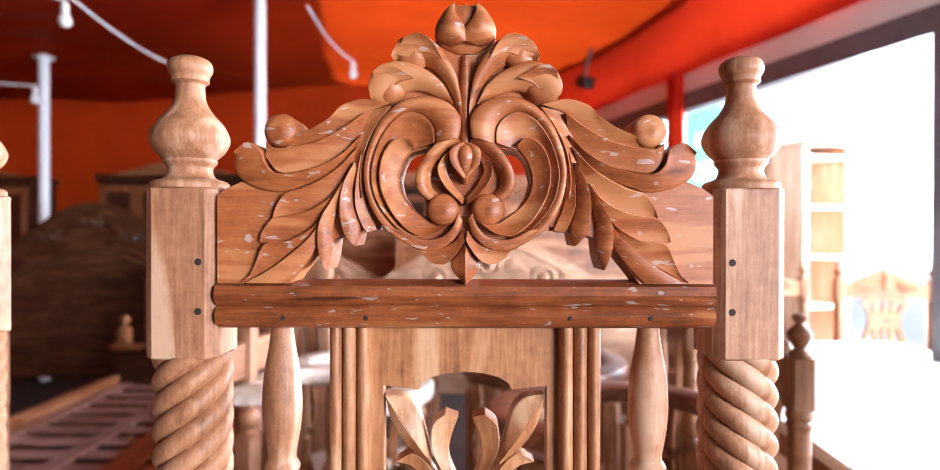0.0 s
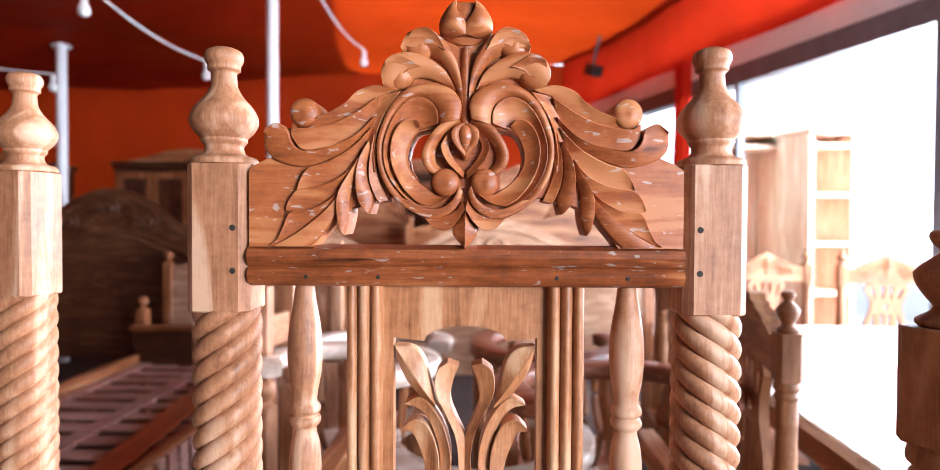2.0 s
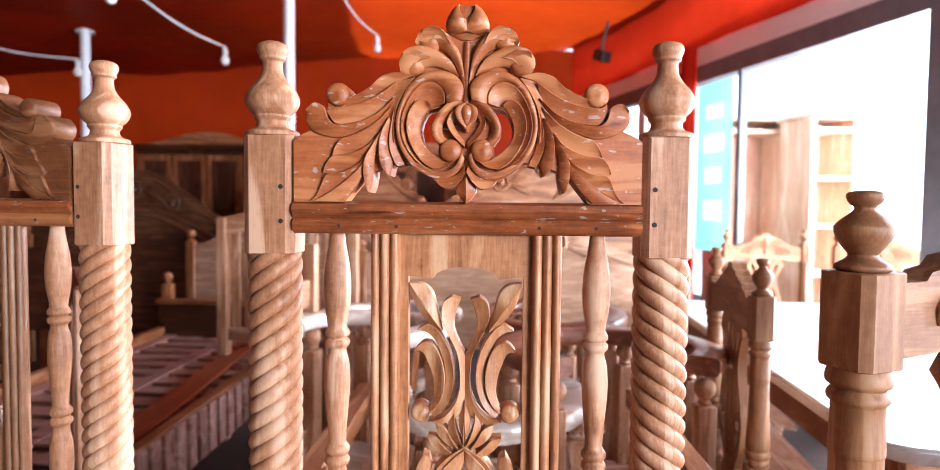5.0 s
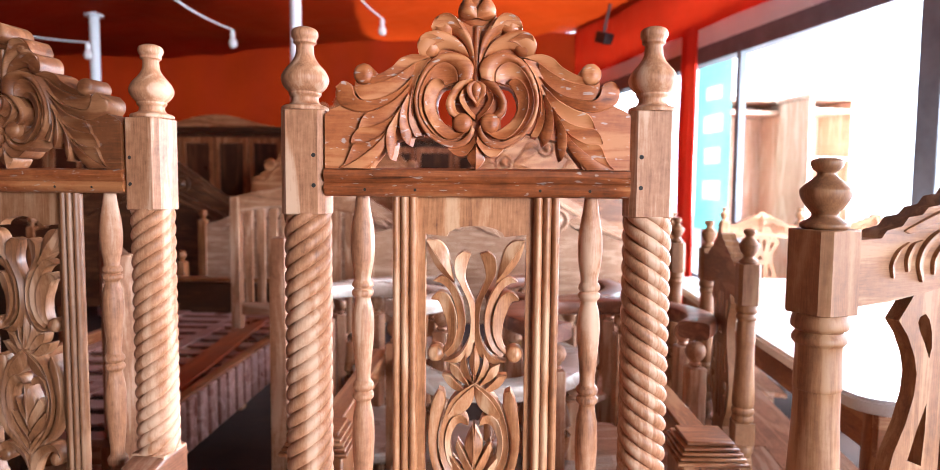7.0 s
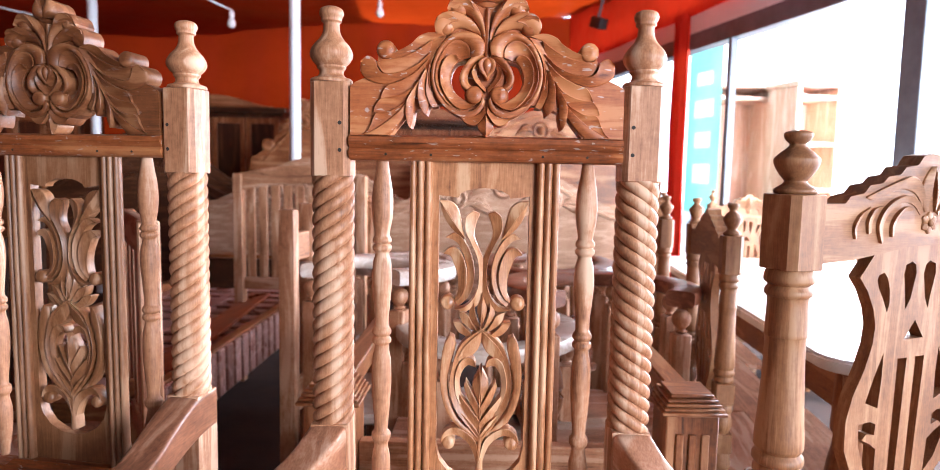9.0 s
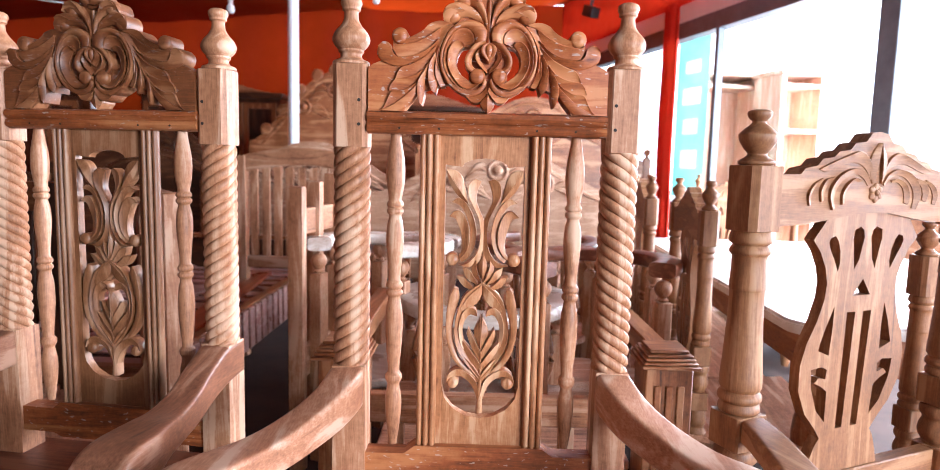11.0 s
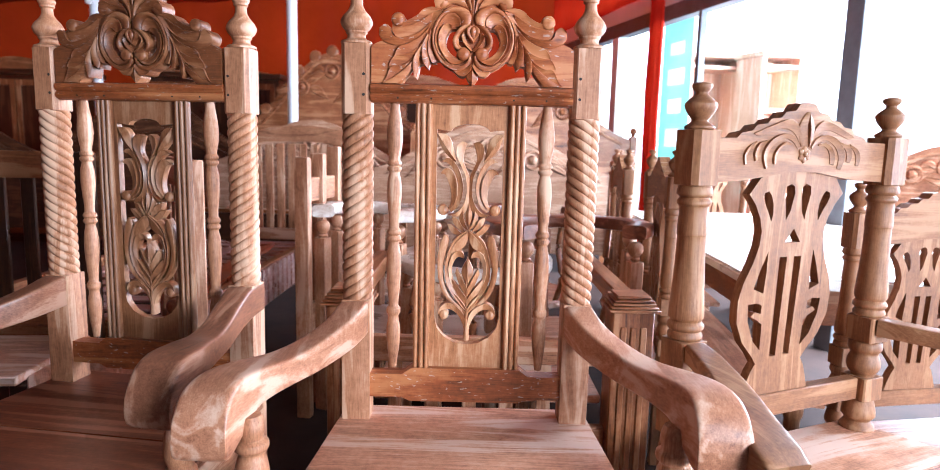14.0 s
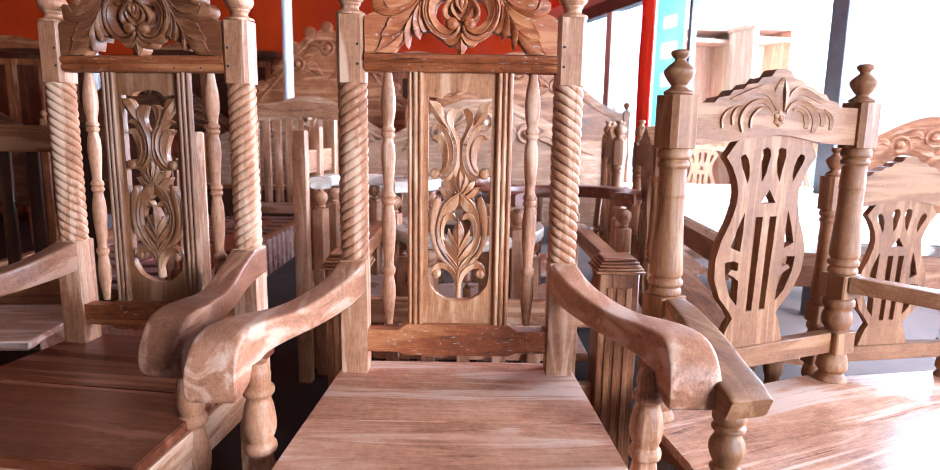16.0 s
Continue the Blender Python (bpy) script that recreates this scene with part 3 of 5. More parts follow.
def carve_crest(board, material):
    """Pierced acanthus crest: wings, C-scrolls, a rose, lobes and a topping bud."""
    c = Carving(FRONT, REAR, 1240, 1.08)
    L, E = c.leaf, c.eye
    L("bud_petal", [(9.2, 248.9), (8.7, 240.7), (3.2, 232.1), (-2.2, 222.4), (-6, 216.9)], [(20.6, 242.9), (26, 233.2), (27.6, 223.4), (23.3, 216.9), (13.5, 212.6)], (16, 17, 12), (6, 9, 6), 1, 7)
    L("bud_petal", [(-10.3, 248.9), (-0.5, 249.4), (9.2, 248.9)], [(-2.2, 221.3), (-2.2, 221.3), (-2.2, 220.2)], (9, 10, 9), (13, 13, 13), 1, 0, both=False)
    L("lobe", [(2.7, 145), (4.3, 169.3), (10.3, 192.1), (22.2, 210.4), (36.2, 221.3), (46, 223), (60, 216), (66, 203)], [(6.5, 145), (11.9, 169.3), (25.4, 189.9), (43.8, 198.5), (56.3, 198.5), (63.8, 198)], (9, 12, 14), (4, 6, 4), 0.9, 5)
    L("lobe", [(21.1, 199.6), (29.8, 214.8), (41.7, 221.3), (53.6, 218)], [(21.1, 199.6), (36.2, 206.1), (51.4, 201.8), (63.8, 204.5)], (15, 21, 19), (15, 13, 12), 1.6, -1)
    L("lobe", [(10.3, 161.2), (20, 179.1), (37.3, 192.1), (55.7, 198), (68, 197), (80, 191), (86, 178), (84, 166)], [(13.5, 160.7), (27.6, 169.3), (46, 173.7), (60.1, 168.3), (68.7, 160.7), (77, 158.5), (83, 163)], (8, 13, 14), (4, 6, 5), 0.9, 5)
    L("lobe", [(46, 182.9), (59, 190.4), (70.9, 194.8), (80.6, 188.8)], [(46, 182.9), (60.1, 178.5), (69.8, 168.3), (84.4, 166.6)], (15, 20, 18), (15, 12, 12), 1.6, -1)
    L("c_scroll", [(6, 130.4), (3.8, 145.5), (10.3, 157.4), (24.3, 165.5), (41.7, 167.2), (60.1, 160.7), (75.2, 146.6), (84.9, 127.1), (90.3, 106.6), (89.3, 84.9), (82.8, 65.5), (70.9, 48.7), (53.6, 36.2), (36.2, 29.2)], [(26.5, 125), (27.6, 138.5), (34.1, 148.2), (46, 153.1), (59, 148.8), (70.9, 135.8), (79.5, 117.4), (83.3, 99), (80.6, 79.5), (72, 63.3), (59, 49.2), (43.8, 41.7), (30.8, 38.4)], (14, 11, 9), (10, 6, 6), 0.8, 4)
    L("c_scroll", [(27.6, 126.1), (28.1, 138.5), (34.6, 148.2), (46.5, 153.1), (59.5, 148.8), (71.4, 135.8), (80.1, 117.4), (83.9, 99), (81.2, 79.5), (72.5, 63.3), (59.5, 49.2), (44.9, 41.1)], [(47.1, 120.6), (49.2, 128.2), (55.7, 130.9), (64.4, 127.1), (72, 116.3), (75.7, 102.2), (74.7, 87.1), (68.7, 72), (59, 59), (47.1, 48.1), (37.3, 42.7)], (13, 13, 11), (5, 5, 4), 2, 0)
    L("c_scroll", [(46, 123.9), (54.6, 130.9), (64.4, 127.7), (72.5, 116.9), (76.3, 102.2), (75.2, 86), (69.2, 70.3), (58.4, 54.6), (43.8, 43.8), (27.6, 44.9), (14.6, 53.6)], [(49.2, 120.1), (54.1, 114.2), (58.4, 104.4), (60.6, 93.6), (57.9, 80.6), (49.2, 68.2), (35.2, 57.9), (29.8, 54.6), (24.3, 54.6), (18.4, 59), (14.6, 63.3)], (13, 13, 12), (3, 4, 6), 1.7, 0)
    L("c_scroll", [(70.9, 48.7), (53.6, 36.2), (36.2, 29.2), (18.4, 33), (7, 43.8), (2.2, 56.8)], [(59, 48.7), (44.9, 41.7), (30.8, 39.5), (18.4, 43.8), (10.3, 52.5), (6.5, 63.3)], (8, 8, 9), (10, 9, 11), 1.2, 1)
    L("rose", [(8.1, 132.5), (24.3, 126.6), (36.2, 114.2), (44.4, 96.8), (42.7, 83.9), (33, 74.7)], [(3.8, 127.1), (14.6, 119.6), (24.3, 108.7), (30.8, 97.9), (29.8, 86), (24.3, 80.6)], (12, 12, 9), (6, 5, 4), 1, 4)
    L("rose", [(2.7, 126.1), (13.5, 119.6), (21.1, 112), (24.9, 102.2), (20, 89.3), (10.3, 78.4), (2.2, 70.9)], [(1.1, 122.8), (9.2, 116.3), (14.6, 109.8), (16.8, 102.2), (13.5, 93.6), (7, 83.9), (1.1, 77.4)], (13, 13, 12), (8, 7, 7), 1.6, 0)
    L("rose", [(1.1, 126.1), (9.2, 123.3), (14.1, 117.4), (12.4, 106.6), (6, 99), (0.5, 92.5)], [(-0.5, 123.9), (2.7, 120.6), (4.9, 115.2), (3.2, 108.7), (1.1, 103.3), (-0.5, 99)], (16, 17, 14), (14, 13, 12), 1.2, 2)
    L("wing_feather", [(68.7, 160.7), (90.3, 165.5), (110.4, 159.6), (120.6, 149.3), (135.8, 139.6), (152, 132.5), (169.3, 124.4)], [(91.4, 153.1), (101.2, 145.5), (110.9, 139), (129.3, 129.3), (149.9, 122.8), (161.8, 120.6), (171.5, 121.7)], (10, 11, 11), (4, 4, 6), 1.4, 1)
    L("wing_feather", [(89.3, 153.1), (109.8, 139), (129.3, 128.8), (149.9, 122.8), (170.4, 121.2), (176.9, 126.1)], [(94.1, 132.5), (110.4, 116.3), (128.2, 106.6), (148.8, 101.2), (168.3, 100.1), (179.1, 114.2)], (12, 11, 12), (4, 4, 8), 1.7, 0)
    L("wing_feather", [(92.5, 133.6), (110.4, 116.3), (129.3, 106), (150.9, 99.5), (169.3, 99), (178, 107.1), (181.8, 120.6), (194.2, 126.1), (205, 117.4)], [(96.8, 122.8), (116.3, 101.2), (142.3, 89.3), (162.8, 82.8), (179.1, 83.9), (196.4, 90.3), (205, 97.9), (207.7, 106.6), (206.7, 114.2)], (11, 11, 15), (3, 4, 6), 1.5, 2)
    L("wing_feather", [(95.8, 122.8), (117.4, 101.2), (144.4, 86), (161.8, 80.6), (169.9, 69.8), (173.1, 59)], [(107.7, 93.6), (120.6, 77.4), (141.2, 65.5), (158.5, 61.1), (167.2, 59), (173.1, 57.9)], (10, 10, 7), (3, 3, 4), 1.7, 0)
    L("wing_feather", [(110.9, 90.3), (121.7, 76.8), (141.2, 65.5), (159.6, 61.1), (172.6, 59), (182.3, 48.1), (185, 38.4)], [(121.7, 67.6), (134.7, 51.4), (146.6, 43.8), (161.8, 37.3), (175.8, 35.2), (185, 36.8)], (10, 9, 6), (3, 3, 4), 1.7, 0)
    L("wing_feather", [(120.6, 70.9), (134.7, 52.5), (146.6, 44.4), (162.8, 37.3), (180.2, 36.2), (188.8, 18.9), (194.8, 7), (201.8, 1.6)], [(126.1, 61.1), (138, 42.7), (156.3, 26.5), (175.8, 13.5), (189.9, 6), (196.4, 2.7), (201.8, 0.5)], (10, 9, 5), (3, 3, 3), 1.6, 0)
    L("wing_feather", [(125, 63.3), (138, 43.8), (157.4, 26.5), (176.9, 12.4), (199.6, 0.5)], [(128.2, 54.6), (132.5, 37.3), (138, 26.5), (148.8, 12.4), (161.8, 0)], (9, 8, 5), (5, 5, 3), 0.9, 2)
    L("drop_leaf", [(109.8, 90.3), (120.6, 73), (129.8, 56.8), (132.5, 39.5), (129.3, 20), (125, 12.4)], [(108.7, 86), (113.1, 72), (118.5, 54.6), (118.5, 37.3), (120.6, 23.3), (123.9, 12.4)], (11, 12, 8), (5, 5, 5), 1.2, 2)
    L("drop_leaf", [(99, 108.7), (108.7, 90.3), (112.5, 68.7), (109.8, 47.1), (103.3, 37.3), (99, 34.1)], [(96.8, 101.2), (101.2, 82.8), (99, 65.5), (94.7, 51.4), (95.8, 41.7), (97.9, 34.1)], (11, 12, 8), (5, 5, 5), 1.2, 2)
    L("drop_leaf", [(93.6, 117.4), (97.9, 93.6), (99, 70.9), (93.6, 53.6), (89.3, 46)], [(90.3, 102.2), (91.4, 83.9), (88.2, 67.6), (82.8, 55.7), (79.5, 48.1)], (9, 9, 7), (5, 4, 4), 1.3, 0)
    L("drop_leaf", [(66.5, 158.5), (79.5, 141.2), (89.3, 120.6), (94.1, 93.6), (92.5, 77.4)], [(89.3, 155.3), (96.8, 133.6), (101.2, 109.8), (100.1, 90.3), (96.8, 74.1)], (11, 10, 8), (5, 4, 4), 1.5, 0)
    L("pendant", [(0.5, 38.4), (8.1, 26.5), (17.9, 17.9), (30.8, 19.5), (40.6, 29.2)], [(2.2, 48.1), (10.3, 37.3), (22.2, 31.9), (31.9, 30.8), (41.7, 33)], (11, 11, 8), (6, 6, 5), 1.3, 1)
    L("pendant", [(0, 37.3), (7, 26.5), (13.5, 16.8), (8.1, 7), (0.5, -1.1)], [(-0.5, 37.3), (-0.5, 26.5), (-0.5, 16.8), (-0.5, 8.1), (-0.5, -1.1)], (4, 4, 2), (10, 9, 5), 0.9, 0)
    E("scroll_eye", 20.0, 66.5, 14.5, 9, 3.0)
    E("wing_roll", 165.0, 137.0, 15.5, 7, 3.4)
    E("lobe_roll", 47.5, 207.0, 16.0, 4, 4.6)
    E("lobe_roll", 69.0, 177.0, 16.0, 4, 4.6)
    for name, pts, dome in (("bud", [(0, 207, 9), (0, 214, 22), (0, 222, 27.5), (0, 232, 26), (0, 242, 20), (0, 248, 13)], 9),
                            ("rose_bud", [(0, 90, 2), (0, 100, 7), (0, 112, 11), (0, 121, 10), (0, 126, 5)], 20),
                            ("stem", [(0, 120, 5), (0, 140, 6), (0, 170, 6), (0, 205, 4.5)], 8)):
        stroke(c.mesh(name), [(x * 0.001, 1.24 + z * 0.001, w * 0.001) for x, z, w in pts], FRONT, REAR, dome * 0.001, 0.0, 6)
    c.hang(board, material)


def carve_panel(board, material):
    """Openwork foliage in the opening of the back panel."""
    c = Carving(-0.004, 0.012, 600, 1.25)
    L, E = c.leaf, c.eye
    L("carved_leaf", [(18.7, 515.8), (30, 506.9), (31.6, 484.5), (20.9, 460.8), (10.3, 436.9), (6.7, 411.1), (8.3, 385.2), (18, 362.5), (32.7, 349.3), (49.3, 345.5)], [(6.6, 511.5), (13.1, 493.3), (15.6, 473), (7.9, 452.3), (0.1, 434.6), (-2.5, 410.8), (-3, 384.9), (1.6, 364.2), (11.1, 349.8), (28.8, 340.9)], (9, 9, 7), (3, 3, 3), 1.2, 0)
    L("carved_leaf", [(31.9, 470.2), (39.3, 501), (44.9, 519.4), (56.8, 530.8), (74.9, 533.2)], [(31.9, 470.2), (43.7, 485.8), (55.4, 503.4), (67.2, 519.9), (74.9, 532.2)], (4, 4, 3), (8, 10, 6), 1, 0)
    L("carved_leaf", [(31.9, 470.2), (43.7, 485.8), (55.4, 503.4), (67.2, 519.9), (74.9, 532.2)], [(32, 466.1), (46, 476.7), (59.8, 491.2), (70.4, 510.8), (75, 530.1)], (8, 10, 6), (4, 4, 3), 1, 0)
    L("carved_leaf", [(63.4, 470.9), (50, 477.8), (37, 469.3), (22.3, 445.4), (14.8, 416.4), (16.4, 389.5), (26.2, 364.8), (40.9, 351.6)], [(65.5, 468.9), (52.4, 465.6), (41.4, 456.1), (32.7, 437.4), (27.1, 414.6), (27.7, 389.8), (36.4, 368.2), (46.9, 358)], (5, 9, 7), (3, 3, 4), 1.6, 0)
    L("carved_leaf", [(67.2, 443.3), (55.7, 453.3), (42.6, 450), (32.8, 434.3), (27.2, 410.5), (28.8, 385.7), (38.5, 365.1), (51.1, 356)], [(67.3, 440.3), (57.1, 438), (49.4, 422.4), (43.7, 404.7), (42.2, 383.9), (45.6, 367.4), (53, 360.2)], (5, 9, 7), (3, 3, 4), 1.6, 0)
    L("oval_band", [(55.5, 300.6), (65.4, 279.8), (70.6, 239.7), (70.4, 207.7), (63.9, 175.3), (52, 151.3), (35.7, 134.6), (13.1, 116.6)], [(47.4, 296.2), (44.7, 279.2), (51.7, 249.8), (57.7, 218), (54.3, 185.8), (42.5, 156.4), (27.3, 137.6), (6.7, 121.8)], (8, 7, 5), (4, 4, 4), 0.9, 2)
    L("oval_band", [(-2.5, 313.9), (17.3, 301.7), (36.4, 283.3), (47.4, 256), (53.5, 217.9), (49.2, 183.5), (33.2, 152.9), (12.8, 128.5), (3.6, 117.4)], [(-3.5, 308.6), (9.3, 292.1), (24.2, 272.4), (37.1, 253.6), (44.1, 221.9), (40.6, 191.9), (26.7, 161.4), (8.4, 137.1), (0.3, 126)], (10, 10, 8), (5, 5, 4), 1.4, 0)
    L("oval_band", [(-1.4, 308.6), (1.1, 286.6), (9.8, 269.9), (24.5, 259.7), (39.2, 252.6)], [(-2.5, 310.7), (11.2, 299.5), (26, 285.1), (34.5, 272.6), (41.1, 260.1)], (4, 5, 5), (10, 10, 8), 1, 0)
    L("oval_band", [(8.2, 245.4), (13.1, 258.3), (26.5, 260.8), (38.2, 249.4), (45.1, 221.9), (42.7, 194.1), (36.8, 178.9)], [(9.3, 242.3), (22.7, 245.8), (32.3, 234.4), (36.9, 215.3), (35.3, 198.1), (30.4, 183), (24.5, 169.9)], (7, 9, 6), (3, 3, 3), 1.3, 0)
    L("palm_leaf", [(-2.2, 246.2), (-1.8, 227), (-1.3, 205.7), (-2, 186.4), (-1.6, 169.2)], [(-2.2, 246.2), (7.5, 229.4), (14.2, 210.4), (9.3, 195.3), (-0.6, 169.2)], (11, 11, 9), (5, 5, 5), 1, 0)
    L("palm_leaf", [(-1.6, 169.2), (11.4, 194.3), (25.4, 219.3)], [(-1.2, 145.4), (18, 178.3), (28.8, 206.5)], (9, 11, 7), (4, 4, 4), 1.3, 0)
    L("palm_leaf", [(-1.2, 145.4), (16.1, 169.7), (36.4, 193.9)], [(-0.7, 123.8), (22.7, 154.8), (36.8, 178.9)], (9, 11, 7), (4, 4, 4), 1.3, 0)
    L("palm_leaf", [(-0.7, 121.6), (14.6, 143.7), (33, 161.5)], [(-0.2, 99.9), (13.1, 117.7), (29.2, 146.3)], (9, 10, 7), (4, 4, 4), 1.3, 0)
    L("lower_scroll", [(-0.7, 73.6), (7.9, 111), (25.4, 128.9), (47.2, 136), (63.1, 125.7), (68.8, 108.5)], [(1.8, 54), (9.6, 84.9), (19.6, 104.8), (36.1, 118.3), (50.7, 119.9), (57.2, 112.5)], (8, 9, 9), (4, 4, 5), 1.3, 0)
    L("palmette", [(-2.4, 309.7), (-1.8, 327.5), (-1.2, 348.5), (-0.7, 374.6)], [(-2.4, 309.7), (4.4, 327.7), (8.1, 345.6), (-0.7, 374.6)], (9, 9, 6), (4, 4, 3), 1, 0)
    L("palmette", [(0.7, 309.7), (8.5, 327.8), (13.3, 345.7), (14, 359.3)], [(2.7, 309.8), (16.9, 322.8), (22.7, 338.6), (14, 359.3)], (9, 9, 6), (4, 4, 4), 1.2, 0)
    L("palmette", [(6.9, 306.7), (16.9, 321.7), (24.8, 335.5), (39.1, 342.2)], [(9, 305.7), (25.3, 314.6), (35.4, 325.3), (39.1, 340.1)], (9, 9, 6), (4, 4, 4), 1.2, 0)
    L("palmette", [(15.3, 301.7), (27.4, 312.5), (37.5, 322.2), (49.8, 323.6)], [(21.6, 295.5), (35.9, 302.2), (44, 310.8), (49.9, 321.5)], (9, 9, 6), (4, 4, 4), 1.2, 0)
    E("leaf_curl", 60.2, 357.0, 13.0, 5, 3.5)
    E("scroll_curl", 55.2, 107.0, 12.5, 5, 3.5)
    stroke(c.mesh("stem"), [(0, 0.645, 0.007), (0, 0.70, 0.005), (0, 0.78, 0.003)], -0.006, 0.012, 0.008, 0.0, 6)
    c.hang(board, material)


FINIAL = [(0.035, 0), (0.0355, 0.004), (0.033, 0.007), (0.025, 0.0095), (0.021, 0.014), (0.0205, 0.02), (0.023, 0.023), (0.0245, 0.0255), (0.024, 0.028), (0.031, 0.035), (0.0355, 0.044), (0.0355, 0.051), (0.03, 0.062), (0.021, 0.072), (0.0147, 0.083), (0.0135, 0.092), (0.0135, 0.099), (0.0173, 0.102), (0.017, 0.106), (0.02, 0.112), (0.0203, 0.117), (0.018, 0.122), (0.011, 0.1255)]
SPINDLE = [(0.008, 0), (0.0105, 0.02), (0.0155, 0.06), (0.0165, 0.098), (0.012, 0.126), (0.0165, 0.136), (0.0168, 0.141), (0.0165, 0.146), (0.0118, 0.153), (0.0145, 0.19), (0.0175, 0.24), (0.0162, 0.28), (0.012, 0.305), (0.0165, 0.311), (0.0165, 0.317), (0.013, 0.3215), (0.0165, 0.326), (0.0165, 0.332), (0.0118, 0.34), (0.0145, 0.38), (0.0175, 0.42), (0.016, 0.45), (0.012, 0.468), (0.0165, 0.474), (0.0165, 0.48), (0.013, 0.4835), (0.0165, 0.487), (0.0165, 0.492), (0.0128, 0.499), (0.017, 0.525), (0.0188, 0.55), (0.0168, 0.58), (0.0124, 0.606), (0.0095, 0.63)]
BALUSTER = [(0.022, 0.0), (0.026, 0.02), (0.024, 0.05), (0.028, 0.09), (0.034, 0.13), (0.030, 0.17), (0.024, 0.20), (0.030, 0.208), (0.030, 0.218), (0.023, 0.226), (0.027, 0.25), (0.034, 0.29),
            (0.033, 0.325), (0.026, 0.355), (0.024, 0.375), (0.031, 0.383), (0.032, 0.390), (0.031, 0.398), (0.025, 0.405), (0.031, 0.425), (0.0325, 0.445), (0.028, 0.478), (0.023, 0.495), (0.030, 0.503), (0.031, 0.509), (0.030, 0.516),
            (0.022, 0.523), (0.025, 0.540), (0.023, 0.553), (0.018, 0.566)]


def armrest(path, s, seg=36, power=9.0):
    """A sawn arm: (x, y, half width, top, underside) along a curve, upright faces and softened edges."""
    line = [np.array(p) for p in smooth_line([(s * x, y, w, t, u) for x, y, w, t, u in path], 8)]
    bm = bmesh.new()
    rings = []
    for i, p in enumerate(line):
        d = line[min(i + 1, len(line) - 1)][:2] - line[max(i - 1, 0)][:2]
        d = d / np.linalg.norm(d)
        ring = []
        for k in range(seg):
            th = 2 * math.pi * (k + 0.5) / seg
            c, q = math.cos(th), math.sin(th)
            a = math.copysign(abs(c) ** (2 / power), c) * p[2]
            b = math.copysign(abs(q) ** (2 / power), q)
            ring.append(bm.verts.new((p[0] - d[1] * a, p[1] + d[0] * a, (p[3] + p[4]) / 2 + b * (p[3] - p[4]) / 2)))
        rings.append(ring)
    for a, b in zip(rings, rings[1:]):
        for k in range(seg):
            bm.faces.new((a[k], a[(k + 1) % seg], b[(k + 1) % seg], b[k]))
    bm.faces.new(rings[0][::-1])
    bm.faces.new(rings[-1])
    bmesh.ops.recalc_face_normals(bm, faces=bm.faces)
    return bm


def chamfer_post(x, y, z0, z1, w, ch=0.010):
    """A square block with broad chamfers on its upright corners."""
    bm = bmesh.new()
    h = w / 2
    o = [(h - ch, -h), (h, -h + ch), (h, h - ch), (h - ch, h), (-h + ch, h), (-h, h - ch), (-h, -h + ch), (-h + ch, -h)]
    lo = [bm.verts.new((x + a, y + b, z0)) for a, b in o]
    hi = [bm.verts.new((x + a, y + b, z1)) for a, b in o]
    for k in range(8):
        bm.faces.new((lo[k], lo[(k + 1) % 8], hi[(k + 1) % 8], hi[k]))
    bm.faces.new(lo[::-1])
    bm.faces.new(hi)
    bmesh.ops.recalc_face_normals(bm, faces=bm.faces)
    es = [e for e in bm.edges if abs(e.verts[0].co.z - e.verts[1].co.z) < 1e-6]
    bmesh.ops.bevel(bm, geom=es, offset=0.0015, segments=1, affect="EDGES")
    return bm


